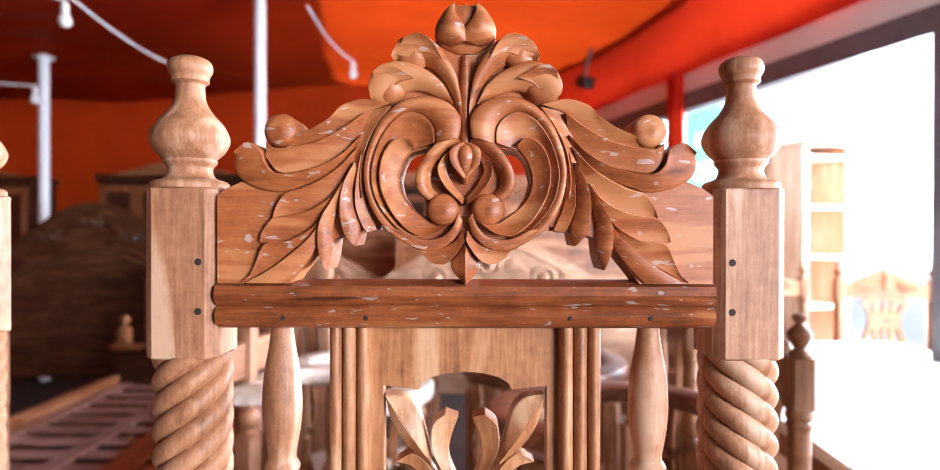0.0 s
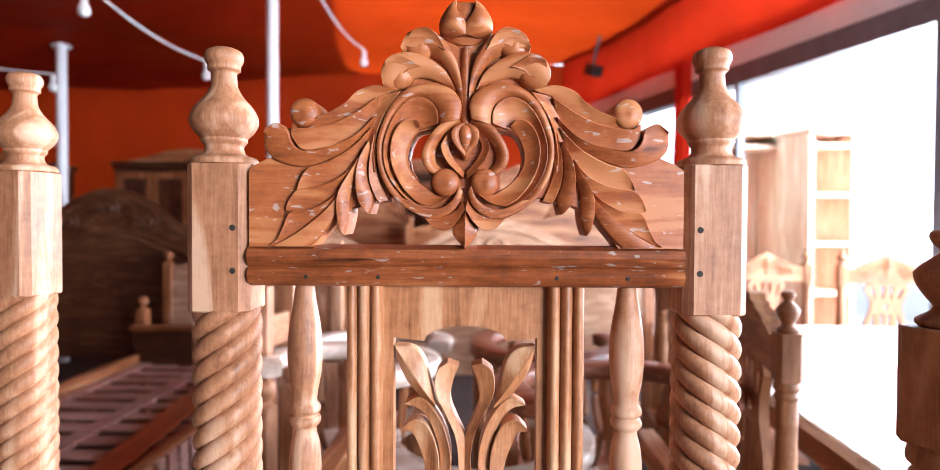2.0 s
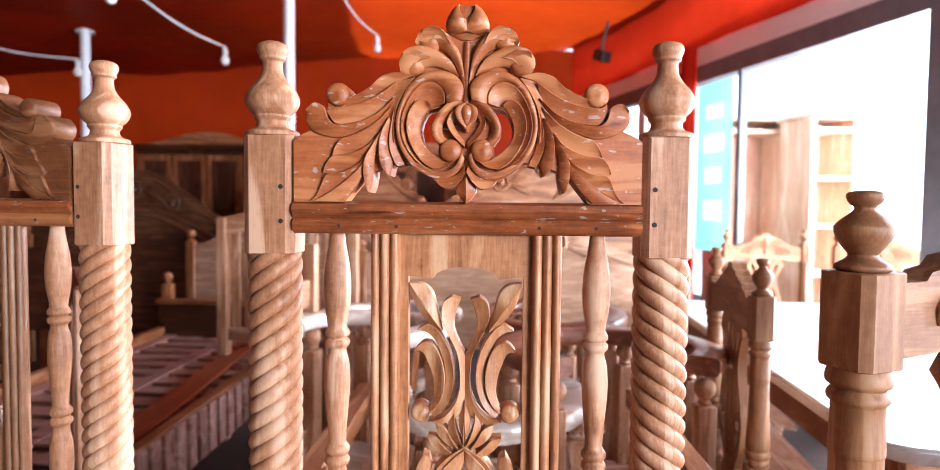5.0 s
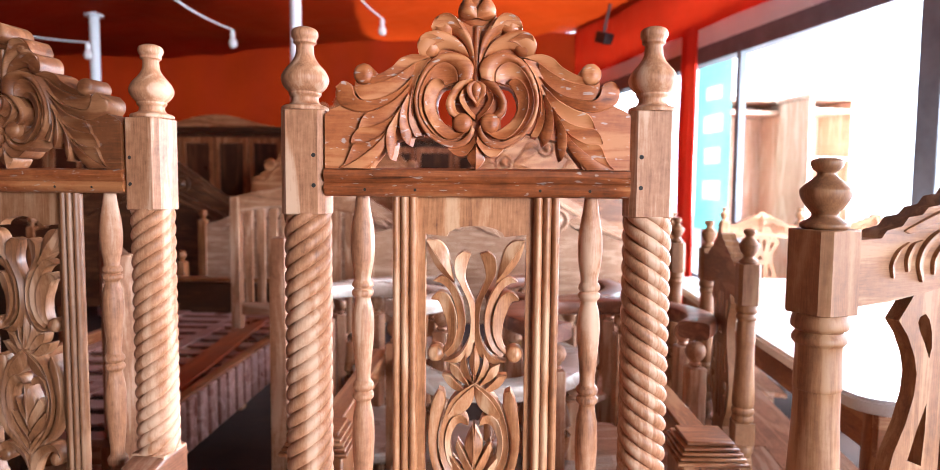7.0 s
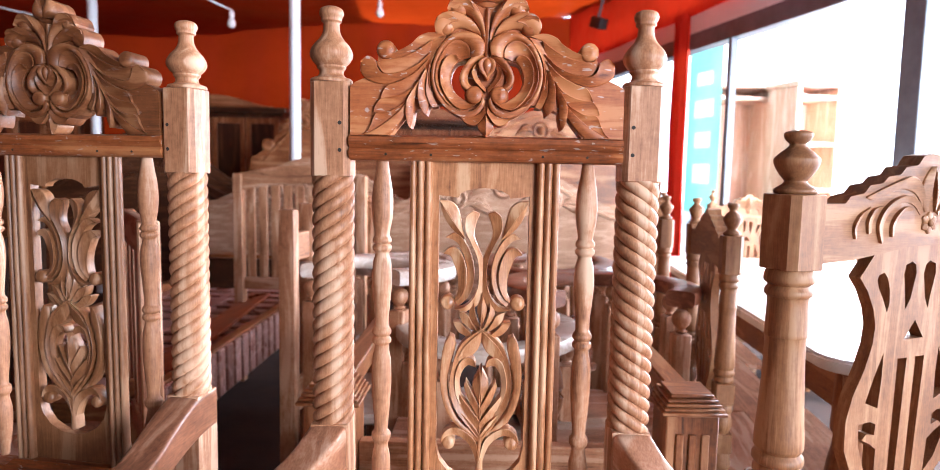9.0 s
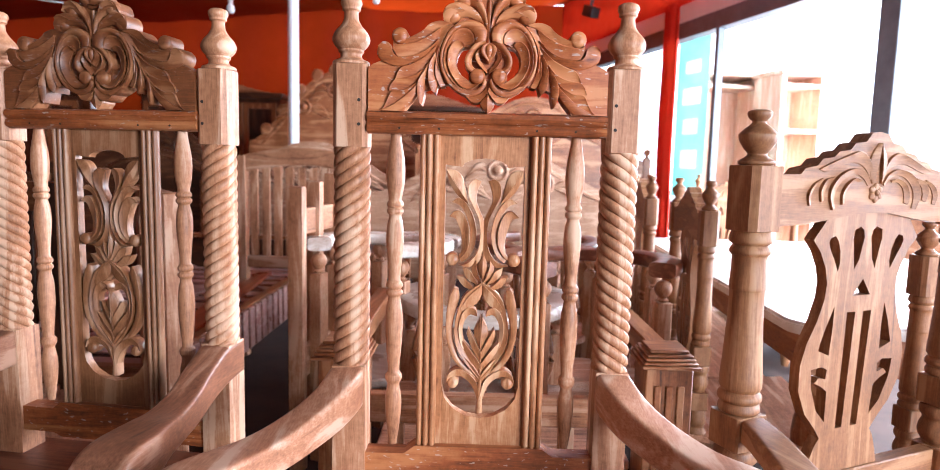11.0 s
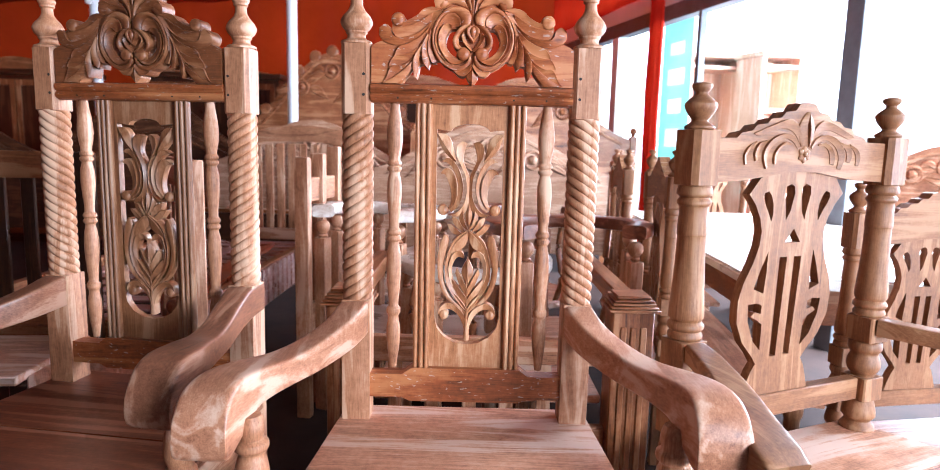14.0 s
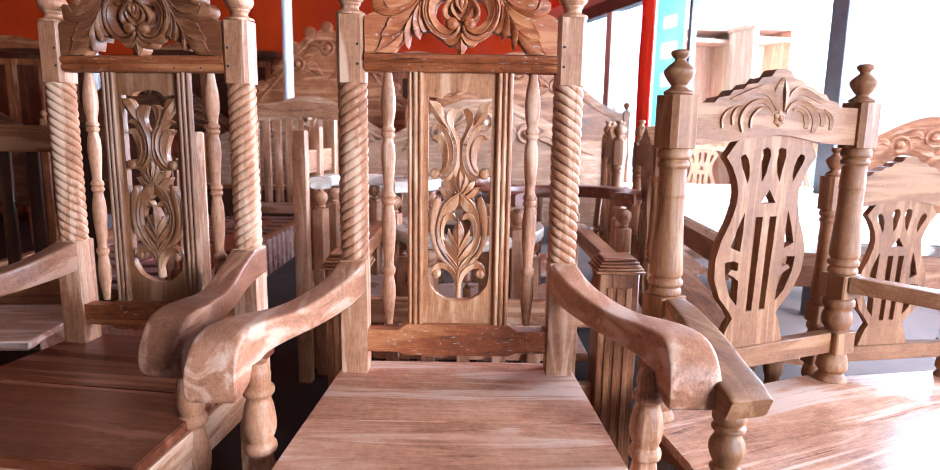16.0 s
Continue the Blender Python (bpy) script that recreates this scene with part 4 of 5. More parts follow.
def carved_armchair(m, hand, label, seat_wood, carve_wood, splat_wood, arm_wood, flare=(1.0, 1.0)):
    ch = thing("carved_armchair", label, "armchair", m, "carved high-back armchairs")
    for s in (-1, 1):
        x = 0.26 * s
        post = part("back_post", boxes((x - 0.033, x + 0.033, -0.033, 0.033, FLOOR, 0.742), bevel=0.003, seg=2), WZ, ch)
        part("twist", rope(x, 0, 0.742, 1.172, 0.0365, -s * hand), WZ, ch, "rope-twist turned column")
        blk = part("post_block", chamfer_post(x, 0, 1.170, 1.327, 0.066, 0.009), WZ, ch, "square post block with screw holes")
        for z in (1.214, 1.259):
            b = bmesh.new()
            for yy, xx in ((-0.0332, x - s * 0.018),):
                bmesh.ops.create_cone(b, cap_ends=True, segments=8, radius1=0.0036, radius2=0.0030, depth=0.001, matrix=pose(xx, yy, z, 90, 0, 0))
            part("screw_hole", b, DARKHOLE, blk)
        part("finial", lathe([(r, 1.327 + z) for r, z in FINIAL], x + 0.003 * s, 0, 32), WZ, ch, "turned bulb finial")
        part("spindle", lathe([(r, 0.572 + z) for r, z in SPINDLE], 0.175 * s, 0.0, 20), WZ, ch)
        # arm: leaves the post, sweeps out and droops to a heavy fist
        fl = flare[s > 0]
        sup = 0.382 if fl >= 1 else 0.270 + 0.18 * fl
        arm = armrest([(0.261 + (x - 0.261) * fl, y, w, t, u) for x, y, w, t, u in (
            (0.261, 0.030, 0.033, 0.744, 0.664), (0.264, -0.035, 0.033, 0.739, 0.658), (0.285, -0.105, 0.032, 0.715, 0.644), (0.328, -0.18, 0.032, 0.690, 0.628),
            (0.366, -0.25, 0.035, 0.681, 0.624), (0.398, -0.315, 0.041, 0.686, 0.622), (0.420, -0.360, 0.046, 0.689, 0.612), (0.431, -0.398, 0.048, 0.690, 0.588),
            (0.438, -0.430, 0.048, 0.685, 0.570), (0.441, -0.453, 0.048, 0.672, 0.562), (0.442, -0.470, 0.047, 0.652, 0.563), (0.442, -0.480, 0.047, 0.630, 0.571), (0.442, -0.484, 0.046, 0.608, 0.586))], s)
        part("armrest", arm, arm_wood, ch, "heavy curved armrest with a drooping rounded end")
        part("arm_support", lathe([(r, FLOOR + 0.11 + z) for r, z in BALUSTER], s * sup, -0.398, 24), WZ, ch, "turned baluster under the armrest")
        part("front_foot", lathe([(0.018, FLOOR), (0.026, FLOOR + 0.02), (0.030, FLOOR + 0.06), (0.022, FLOOR + 0.11)], s * sup, -0.398, 20), WZ, ch)
    # top rail: two half-round runs
    bm = bmesh.new()
    prof = [(0.006, 1.198), (-0.022, 1.198), (-0.031, 1.203), (-0.034, 1.210), (-0.031, 1.216), (-0.026, 1.2185), (-0.031, 1.221), (-0.036, 1.229), (-0.033, 1.237), (-0.024, 1.241), (0.006, 1.241)]
    a = [bm.verts.new((-0.227, y, z)) for y, z in prof]
    b = [bm.verts.new((0.227, y, z)) for y, z in prof]
    for k in range(len(prof)):
        bm.faces.new((a[k], b[k], b[(k + 1) % len(prof)], a[(k + 1) % len(prof)]))
    bm.faces.new(a)
    bm.faces.new(b[::-1])
    bmesh.ops.recalc_face_normals(bm, faces=bm.faces)
    rail = part("top_rail", bm, RAIL, ch, "darker double-reeded top rail")
    for x in (-0.165, -0.09, 0.095, 0.168):
        h = bmesh.new()
        bmesh.ops.create_cone(h, cap_ends=True, segments=7, radius1=0.0024, radius2=0.0018, depth=0.001, matrix=pose(x, -0.0342, 1.2085, 90, 0, 0))
        part("screw_hole", h, DARKHOLE, rail)
    crest = part("crest", crest_board(), carve_wood, ch, "ruddy pierced acanthus crest carved with scrolls and a rose")
    carve_crest(crest, carve_wood)
    # back panel with its opening
    half, z0, z1 = 0.088, 0.572, 1.198
    outer = [(-half, z0), (half, z0), (half, z1), (-half, z1)]
    hole = []
    for k in range(9):
        t = math.pi * k / 8
        hole.append((0.044 * math.cos(t), 1.138 + 0.017 * math.sin(t)))
    hole += [(-0.052, 1.139), (-0.077, 1.142), (-0.077, 0.93), (-0.077, 0.72)]
    for k in range(9):
        t = math.pi + math.pi * k / 8
        hole.append((0.077 * math.cos(t), 0.70 + 0.066 * math.sin(t)))
    hole += [(0.077, 0.72), (0.077, 0.93), (0.077, 1.142), (0.052, 1.139)]
    panel = part("back_panel", plate(outer, [hole], -0.010, 0.010), splat_wood, ch, "flat back panel cut through for openwork carving")
    carve_panel(panel, splat_wood)
    for s in (-1, 1):
        for k, (xc, r) in enumerate(((0.0945, 0.0068), (0.1075, 0.0068), (0.1205, 0.0062))):
            b = lathe([(r, z0), (r, (z0 + z1) / 2), (r, z1)], s * xc, 0.0, 16, fine=1)
            for v in b.verts:
                v.co.y = -0.012 + (v.co.y) * 1.6
            part("reed", b, splat_wood, ch)
    # lower rail with a raised middle
    lo = [(-0.227, 0.505), (-0.15, 0.505), (-0.13, 0.496), (0.13, 0.496), (0.15, 0.505), (0.227, 0.505), (0.227, 0.562), (0.15, 0.562), (0.128, 0.578), (-0.128, 0.578), (-0.15, 0.562), (-0.227, 0.562)]
    part("lower_rail", plate(lo, [], -0.026, 0.016), RAIL, ch, "darker lower rail with a raised centre")
    # seat, of two boards, on an apron
    for y0, y1 in ((-0.30, 0.055), (-0.62, -0.3015)):
        wa, wb = 0.300 - 0.062 * y0, 0.300 - 0.062 * y1
        b = bmesh.new()
        box(b, -1, 1, y0, y1, 0.425, 0.45, 0.0)
        for v in b.verts:
            v.co.x *= wa if v.co.y < (y0 + y1) / 2 else wb
        bmesh.ops.bevel(b, geom=list(b.edges), offset=0.003, segments=2, affect="EDGES")
        part("seat_board", b, seat_wood, ch, "wide planed seat board")
    part("front_apron", boxes((-0.315, 0.315, -0.585, -0.56, 0.34, 0.424), bevel=0.003), WX, ch)
    for s in (-1, 1):
        b = boxes((0.315, 0.338, -0.585, -0.03, 0.34, 0.424), bevel=0.002)
        for v in b.verts:
            v.co.x = s * (v.co.x - 0.045 * (v.co.y + 0.53))
        part("side_apron", b, WY, ch)
    part("back_apron", boxes((-0.227, 0.227, 0.0, 0.024, 0.34, 0.424), bevel=0.002), WX, ch)
    return ch


carved_armchair(pose(0, 0, 0), 1, "raw pale hardwood carved armchair with a ruddy pierced crest", SEAT, CARVE, SPLAT, ARM)
carved_armchair(pose(-0.826, 0.155, 0, 0, 0, -8.2), -1, "raw carved armchair set askew beside its twin, with a darker seat and shade put into its timbers", SEAT_RED_SHADE, SHADE_CARVE, SHADE_SPLAT, ARM_RED_SHADE, (1.0, 0.28))


# ---------------------------------------------------------------- lyre-back chairs
LYRE_FINIAL = [(0.030, 0.0), (0.034, 0.003), (0.034, 0.008), (0.022, 0.016), (0.018, 0.022), (0.024, 0.030), (0.034, 0.046), (0.0365, 0.058), (0.034, 0.062), (0.026, 0.070), (0.016, 0.078),
               (0.013, 0.084), (0.019, 0.090), (0.0225, 0.097), (0.0215, 0.103), (0.012, 0.1065)]
LYRE_COLUMN = [(0.036, 1.028), (0.040, 1.018), (0.040, 1.006), (0.033, 1.000), (0.038, 0.992), (0.038, 0.984), (0.033, 0.978), (0.034, 0.93), (0.0345, 0.912), (0.033, 0.910), (0.034, 0.85),
               (0.038, 0.77), (0.041, 0.715), (0.036, 0.706), (0.042, 0.698), (0.042, 0.688), (0.036, 0.682), (0.040, 0.674), (0.040, 0.665), (0.035, 0.660)]
LYRE_LOWER = [(0.035, 0.590), (0.042, 0.582), (0.043, 0.565), (0.035, 0.552), (0.041, 0.535), (0.043, 0.515), (0.037, 0.500), (0.031, 0.492), (0.030, 0.485)]


def lyre_chair(name, m, W, H, label, armed, group, carved=True):
    """Chair with a pierced lyre splat. W: post spacing, H: height factor over the floor."""
    ch = thing(name, label, "armchair" if armed else "chair", m, group)
    g = W / 0.666

    def Z(z):
        return FLOOR + (z - FLOOR) * H

    def fit_z(bm, sx=1.0):
        for v in bm.verts:
            v.co.z = Z(v.co.z)
            v.co.x *= sx
        return bm

    hw = W / 2
    for s in (-1, 1):
        x = s * hw
        part("post_block", fit_z(chamfer_post(x, 0, 1.028, 1.155, 0.080 * g, 0.012 * g)), BZ, ch)
        k = g if g < 1 else 1.0
        part("finial", lathe([(r * k, Z(1.155 + z)) for r, z in LYRE_FINIAL], x, 0, 26), BZ, ch, "turned urn finial")
        part("column", lathe([(r * k, Z(z)) for r, z in LYRE_COLUMN], x, 0, 26), BZ, ch, "ringed turned column")
        part("arm_block", fit_z(chamfer_post(x, 0, 0.590, 0.660, 0.078 * g, 0.004)), BZ, ch)
        part("lower_turning", lathe([(r * k, Z(z)) for r, z in LYRE_LOWER], x, 0, 24), BZ, ch)
        part("rail_block", fit_z(chamfer_post(x, 0, 0.420, 0.487, 0.078 * g, 0.004)), BZ, ch)
        part("post_ring", lathe([(0.034 * k, Z(0.42)), (0.040 * k, Z(0.40)), (0.044 * k, Z(0.37)), (0.034 * k, Z(0.355)), (0.046 * k, Z(0.335)), (0.046 * k, Z(0.33))], x, 0, 22), BZ, ch)
        part("rear_leg", fit_z(boxes((x - 0.03 * g, x + 0.03 * g, -0.03, 0.03, FLOOR, 0.305), bevel=0.003)), BZ, ch)
        part("front_leg", lathe([(0.02, FLOOR), (0.028, FLOOR + 0.05), (0.032, FLOOR + 0.15), (0.026, Z(0.22)), (0.034, Z(0.25)), (0.034, Z(0.30))], s * (hw + 0.10), -0.43, 20), BZ, ch)
        if armed:
            part("armrest", fit_z(sweep([(s * hw, -0.035, 0.635, 0.027, 0.024), (s * (hw + 0.025), -0.10, 0.634, 0.030, 0.023), (s * (hw + 0.10), -0.25, 0.626, 0.035, 0.023), (s * (hw + 0.17), -0.37, 0.612, 0.042, 0.026),
                                         (s * (hw + 0.20), -0.44, 0.596, 0.045, 0.028), (s * (hw + 0.205), -0.47, 0.584, 0.044, 0.022)], power=8, seg=24)), BY, ch, "flat armrest dipping towards its rounded end")
            part("arm_support", lathe([(r, Z(0.33) + z * 0.47 * H) for r, z in BALUSTER], s * (hw + 0.175), -0.40, 20), BZ, ch)
    # crest: scalloped top, arched under-edge, shallow carving
    half = [(0.0, 1.232), (0.026, 1.228), (0.042, 1.210), (0.074, 1.206), (0.088, 1.192), (0.120, 1.188), (0.134, 1.176), (0.166, 1.172), (0.180, 1.158), (0.214, 1.152), (0.226, 1.140), (0.294, 1.138),
            (0.294, 1.036), (0.20, 1.040), (0.12, 1.050), (0.05, 1.060), (0.0, 1.062)]
    out = half + [(-x, z) for x, z in reversed(half[1:-1])]
    part("crest", fit_z(plate([(x - 0.008 if abs(x) < 0.29 else x, z) for x, z in out], [], -0.020, 0.020), g), BX, ch, "pale crest board with a stepped scalloped top")
    bm = bmesh.new()

    def S(pts, dome=4.5, gouge=0.0):
        stroke(bm, [(u * 0.001, v * 0.001, w * 0.001) for u, v, w in pts], -0.020, -0.012, dome * 0.001, gouge * 0.001, 5)

    def leaf(a, b, ha, hb):
        for s in (1, -1):
            ribbon(bm, a, b, ha, hb, 1.4, 0.0, -0.020, -0.012, s)

    leaf([(20.1, 1123.8), (34.3, 1143.2), (63.5, 1154.8), (102.4, 1147.4), (131.5, 1125.9), (142.3, 1098.6), (131.6, 1068.4)], [(25.8, 1118.1), (43.1, 1134.2), (66.8, 1141.5), (95.7, 1133.7), (116.4, 1115.4), (124.9, 1094.1), (120.9, 1070.9)], (4, 9, 6), (1.5, 2, 2))
    leaf([(46, 1131), (67.8, 1134.8), (92.5, 1121.8), (105.8, 1101.6), (104.1, 1079.4)], [(49.2, 1126), (66.6, 1126.4), (83.2, 1116.5), (92.1, 1099.7), (93.4, 1082.7)], (4, 8, 6), (1.5, 2, 2))
    leaf([(14.3, 1138.6), (30.1, 1172.1), (58.2, 1189.6), (90.6, 1182.4), (131.1, 1168.5), (172.8, 1152.6)], [(19.1, 1130.4), (44.5, 1157.6), (80.7, 1165.3), (120.2, 1156.3), (154.2, 1146.1), (173.4, 1149.2)], (5, 9, 4), (1.5, 2, 2))
    leaf([(131.1, 1136.2), (157, 1129), (169.7, 1107.6), (165.3, 1085.9)], [(132.5, 1127.7), (146.8, 1119.3), (154.7, 1103.1), (154.4, 1088.4)], (4, 8, 5), (1.5, 2, 2))
    leaf([(162.8, 1133.4), (188.7, 1120.9), (203, 1099.4), (198.6, 1077.4)], [(166.6, 1126.6), (181.7, 1114.8), (191.3, 1097.5), (190.2, 1080)], (4, 7, 5), (1.5, 2, 2))
    leaf([(2.8, 1208.8), (20.3, 1188.2), (29.5, 1159.7), (15.2, 1123.7)], [(-0.8, 1208.7), (3.5, 1187.6), (7.7, 1159), (11.6, 1123.6)], (2, 3, 2), (8, 9, 5))
    for k in range(6):
        a = radians(60 * k + 30)
        S([(3 * math.cos(a), 1104 + 3 * math.sin(a), 3), (13 * math.cos(a), 1104 + 13 * math.sin(a), 9), (21 * math.cos(a), 1104 + 21 * math.sin(a), 3)], 6, 1)
    knob(bm, 0.0, 1.104, 0.007, -0.024, -0.012, 0.003)
    bmesh.ops.translate(bm, vec=(-0.010, 0, 0), verts=bm.verts)
    if carved:
        part("crest_carving", fit_z(bm, g), BX, ch, "shallow carved leaves round a six-petalled flower")
    # splat
    sh = [(0.0, 1.066), (0.09, 1.062), (0.133, 1.046), (0.165, 1.006), (0.141, 0.980), (0.1205, 0.945), (0.111, 0.914), (0.113, 0.879), (0.128, 0.833), (0.152, 0.786), (0.164, 0.740), (0.161, 0.685),
          (0.1345, 0.632), (0.102, 0.5985), (0.081, 0.5715), (0.094, 0.553), (0.108, 0.519), (0.118, 0.487), (0.0, 0.487)]
    out = [(x, z) for x, z in sh[:-1]] + [(-x, z) for x, z in reversed(sh[1:-1])]
    holes = []
    for s in (1, -1):
        holes.append([(s * u, z) for u, z in ((0.033, 0.939), (0.0205, 0.961), (0.0155, 0.986), (0.0105, 1.008), (0.015, 1.025), (0.026, 1.031), (0.043, 1.025), (0.046, 1.007), (0.0405, 0.982), (0.0355, 0.956))])
        holes.append([(s * u, z) for u, z in ((0.083, 0.937), (0.0785, 0.955), (0.0815, 0.981), (0.0905, 1.0025), (0.101, 1.013), (0.1145, 1.009), (0.1185, 1.000), (0.1125, 0.985), (0.0975, 0.963))])
        holes.append([(s * u, z) for u, z in ((0.0125, 0.846), (0.0385, 0.846), (0.0347, 0.587), (0.0135, 0.587))])
        holes.append([(s * u, z) for u, z in ((0.080, 0.861), (0.0997, 0.817), (0.1165, 0.769), (0.081, 0.755), (0.078, 0.809))])
        holes.append([(s * u, z) for u, z in ((0.1295, 0.729), (0.124, 0.688), (0.101, 0.635), (0.0715, 0.6065), (0.0745, 0.675), (0.092, 0.687), (0.1155, 0.698), (0.104, 0.708), (0.0825, 0.703), (0.081, 0.724), (0.0965, 0.7315))])
    holes.append([(0.0, 0.918), (-0.028, 0.882), (0.028, 0.882)])
    splat = plate(out, holes, -0.012, 0.012)
    for v in splat.verts:
        v.co.x -= 0.0065 + 0.04 * (1.008 - v.co.z)
    part("splat", fit_z(splat, g), BZ, ch, "lyre-shaped splat pierced with slots and a small triangle")
    part("back_rail", fit_z(boxes((-hw + 0.039 * g, hw - 0.039 * g, -0.018, 0.018, 0.424, 0.486), bevel=0.003)), BX, ch)
    for y0, y1 in ((-0.24, 0.05), (-0.50, -0.2415)):
        b = bmesh.new()
        box(b, -1, 1, y0, y1, 0.305, 0.33, 0.0)
        for v in b.verts:
            v.co.x *= hw + 0.03 - 0.30 * v.co.y
            v.co.z = Z(v.co.z)
        bmesh.ops.bevel(b, geom=list(b.edges), offset=0.003, segments=2, affect="EDGES")
        part("seat_board", b, SEAT, ch)
    part("front_apron", fit_z(boxes((-hw, hw, -0.45, -0.425, 0.23, 0.304), bevel=0.002)), BX, ch)
    part("back_apron", fit_z(boxes((-hw + 0.04, hw - 0.04, -0.012, 0.012, 0.23, 0.304), bevel=0.002)), BX, ch)
    for s in (-1, 1):
        part("side_apron", fit_z(boxes((s * hw - 0.012, s * hw + 0.012, -0.42, -0.03, 0.23, 0.304), bevel=0.002)), BY, ch)
    return ch


lyre_chair("lyre_armchair", pose(0.83, 0.1375, 0, 0, 0, 24), 0.666, 1.0, "raw pale lyre-back armchair turned towards the light", True, "lyre-back chairs")
lyre_chair("lyre_chair", pose(1.40, 0.44, 0, 0, 0, 10), 0.51, 0.822, "smaller pale lyre-back chair with a plain stepped crest, beside the table", False, "lyre-back chairs", False)
side_chair = lyre_chair("lyre_dining_chair", pose(0.748, 1.02, 0, 0, 0, 84), 0.48, 0.885, "lyre-back dining chair seen edge-on, tucked to the table", False, "dining chairs")
copy_thing(side_chair, pose(0.752, 1.72, 0, 0, 0, 84))
copy_thing(side_chair, pose(0.93, 2.42, 0, 0, 0, 84))
far_chair = copy_thing(side_chair, pose(1.75, 3.2, 0, 0, 0, 0))
tagged(far_chair, "lyre-back dining chair at the far end of the table")
copy_thing(side_chair, pose(2.35, 3.0, 0, 0, 0, -12))


# ---------------------------------------------------------------- the dining table
def dining_table(m):
    tb = thing("dining_table", "long dining table with shaped corners, daylight glare put into its pale top", "table", m)
    x1, y1, c = 1.30, 2.35, 0.13

    def corner(cx, cy, a0):
        return [(cx + c * 0.8 * math.cos(radians(a0 + 15 * k)), cy + c * 0.8 * math.sin(radians(a0 + 15 * k))) for k in range(7)]
    pts = corner(x1 - c, y1 - c, 0) + corner(c, y1 - c, 90) + corner(c, c, 180) + corner(x1 - c, c, 270)
    bm = bmesh.new()
    lo = [bm.verts.new((x, y, 0.660)) for x, y in pts]
    f = bm.faces.new(lo)
    r = bmesh.ops.extrude_face_region(bm, geom=[f])
    for v in r["geom"]:
        if isinstance(v, bmesh.types.BMVert):
            v.co.z = 0.70
    bmesh.ops.recalc_face_normals(bm, faces=bm.faces)
    es = [e for e in bm.edges if abs(e.verts[0].co.z - e.verts[1].co.z) < 1e-6]
    bmesh.ops.bevel(bm, geom=es, offset=0.009, segments=2, affect="EDGES")
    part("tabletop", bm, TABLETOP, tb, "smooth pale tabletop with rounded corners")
    for a in ((0.12, 0.145, 0.14, 2.2), (x1 - 0.145, x1 - 0.12, 0.14, 2.2)):
        part("apron", boxes((*a, 0.52, 0.658), bevel=0.003), RY, tb, "reddish-brown apron")
    for a in ((0.12, x1 - 0.12, 0.12, 0.145), (0.12, x1 - 0.12, 2.2, 2.225)):
        part("apron", boxes((*a, 0.52, 0.658), bevel=0.003), RX, tb, "reddish-brown apron")
    for px in (0.16, x1 - 0.16):
        for py in (0.17, 2.17):
            part("leg", lathe([(0.03, FLOOR), (0.045, FLOOR + 0.05), (0.03, FLOOR + 0.12), (0.045, 0.2), (0.058, 0.32), (0.04, 0.44), (0.05, 0.46), (0.05, 0.50), (0.045, 0.65)], px, py, 20), RZ, tb)
    return tb


# Near-white tones stand in for daylight glare on the table.
TABLETOP = wood("glare_tabletop_timber", "y", (0.66, 0.58, 0.50), (0.78, 0.72, 0.66), (0.86, 0.82, 0.78), rough=0.3)
dining_table(pose(0.90, 0.56, 0, 0, 0, -3))


# ---------------------------------------------------------------- unfinished frames behind
def turned_stub(bm, x, y, z0, z1, w=0.027):
    """A square stub with a ball top."""
    box(bm, x - w, x + w, y - w, y + w, z0, z1 - 0.075, 0.004)
    lathe([(0.014, z1 - 0.075), (0.020, z1 - 0.068), (0.014, z1 - 0.060), (0.026, z1 - 0.045), (0.031, z1 - 0.028), (0.026, z1 - 0.010), (0.014, z1)], x, y, 18, bm)
    return bm


def tub_chair(m, r, zr, label, dark=False):
    """A round-backed chair: a horseshoe rail on ball-topped stubs and bent splats."""
    ch = thing("tub_chair", label, "chair", m, "round-backed chairs")
    wx = REDRAIL if dark else SHEEN_X
    path = [(r * math.sin(radians(a)), -r * math.cos(radians(a)) * (1.0 if abs(a) > 60 else 1.0), zr + 0.02 * abs(math.cos(radians(a / 2))), 0.047, 0.027) for a in range(42, 319, 23)]
    part("back_rail", sweep(path, fine=4, seg=14, power=5), wx, ch, "broad flat horseshoe rail")
    for a in (46, 100, 150, 210, 260, 314):
        x, y = r * math.sin(radians(a)), -r * math.cos(radians(a))
        part("stub", turned_stub(bmesh.new(), x, y, FLOOR, zr - 0.02), WZ, ch, "square post with a ball top")
    for a in (72, 125, 180, 235, 288):
        x, y = r * math.sin(radians(a)), -r * math.cos(radians(a))
        b = sweep([(x * 0.88, y * 0.88, 0.30, 0.014, 0.010), (x * 1.06, y * 1.06, 0.45, 0.016, 0.010), (x * 0.95, y * 0.95, 0.60, 0.016, 0.010), (x, y, zr - 0.018, 0.014, 0.010)], fine=5, seg=10)
        part("bent_splat", b, RZ, ch)
    seat = lathe([(r * 0.95, 0.29), (r * 1.0, 0.30), (r * 1.0, 0.322), (r * 0.97, 0.33)], 0, 0, 40, fine=1)
    part("seat", seat, SEAT if dark else SHEEN_X, ch)
    return ch


tub_chair(pose(0.40, 1.13, 0, 0, 0, 8), 0.30, 0.775, "dark-railed round-backed chair among unfinished frames", True)
tub_chair(pose(0.02, 1.14, 0, 0, 0, 180), 0.28, 0.62, "low round-backed chair with daylight sheen painted on its rail, not yet finished")
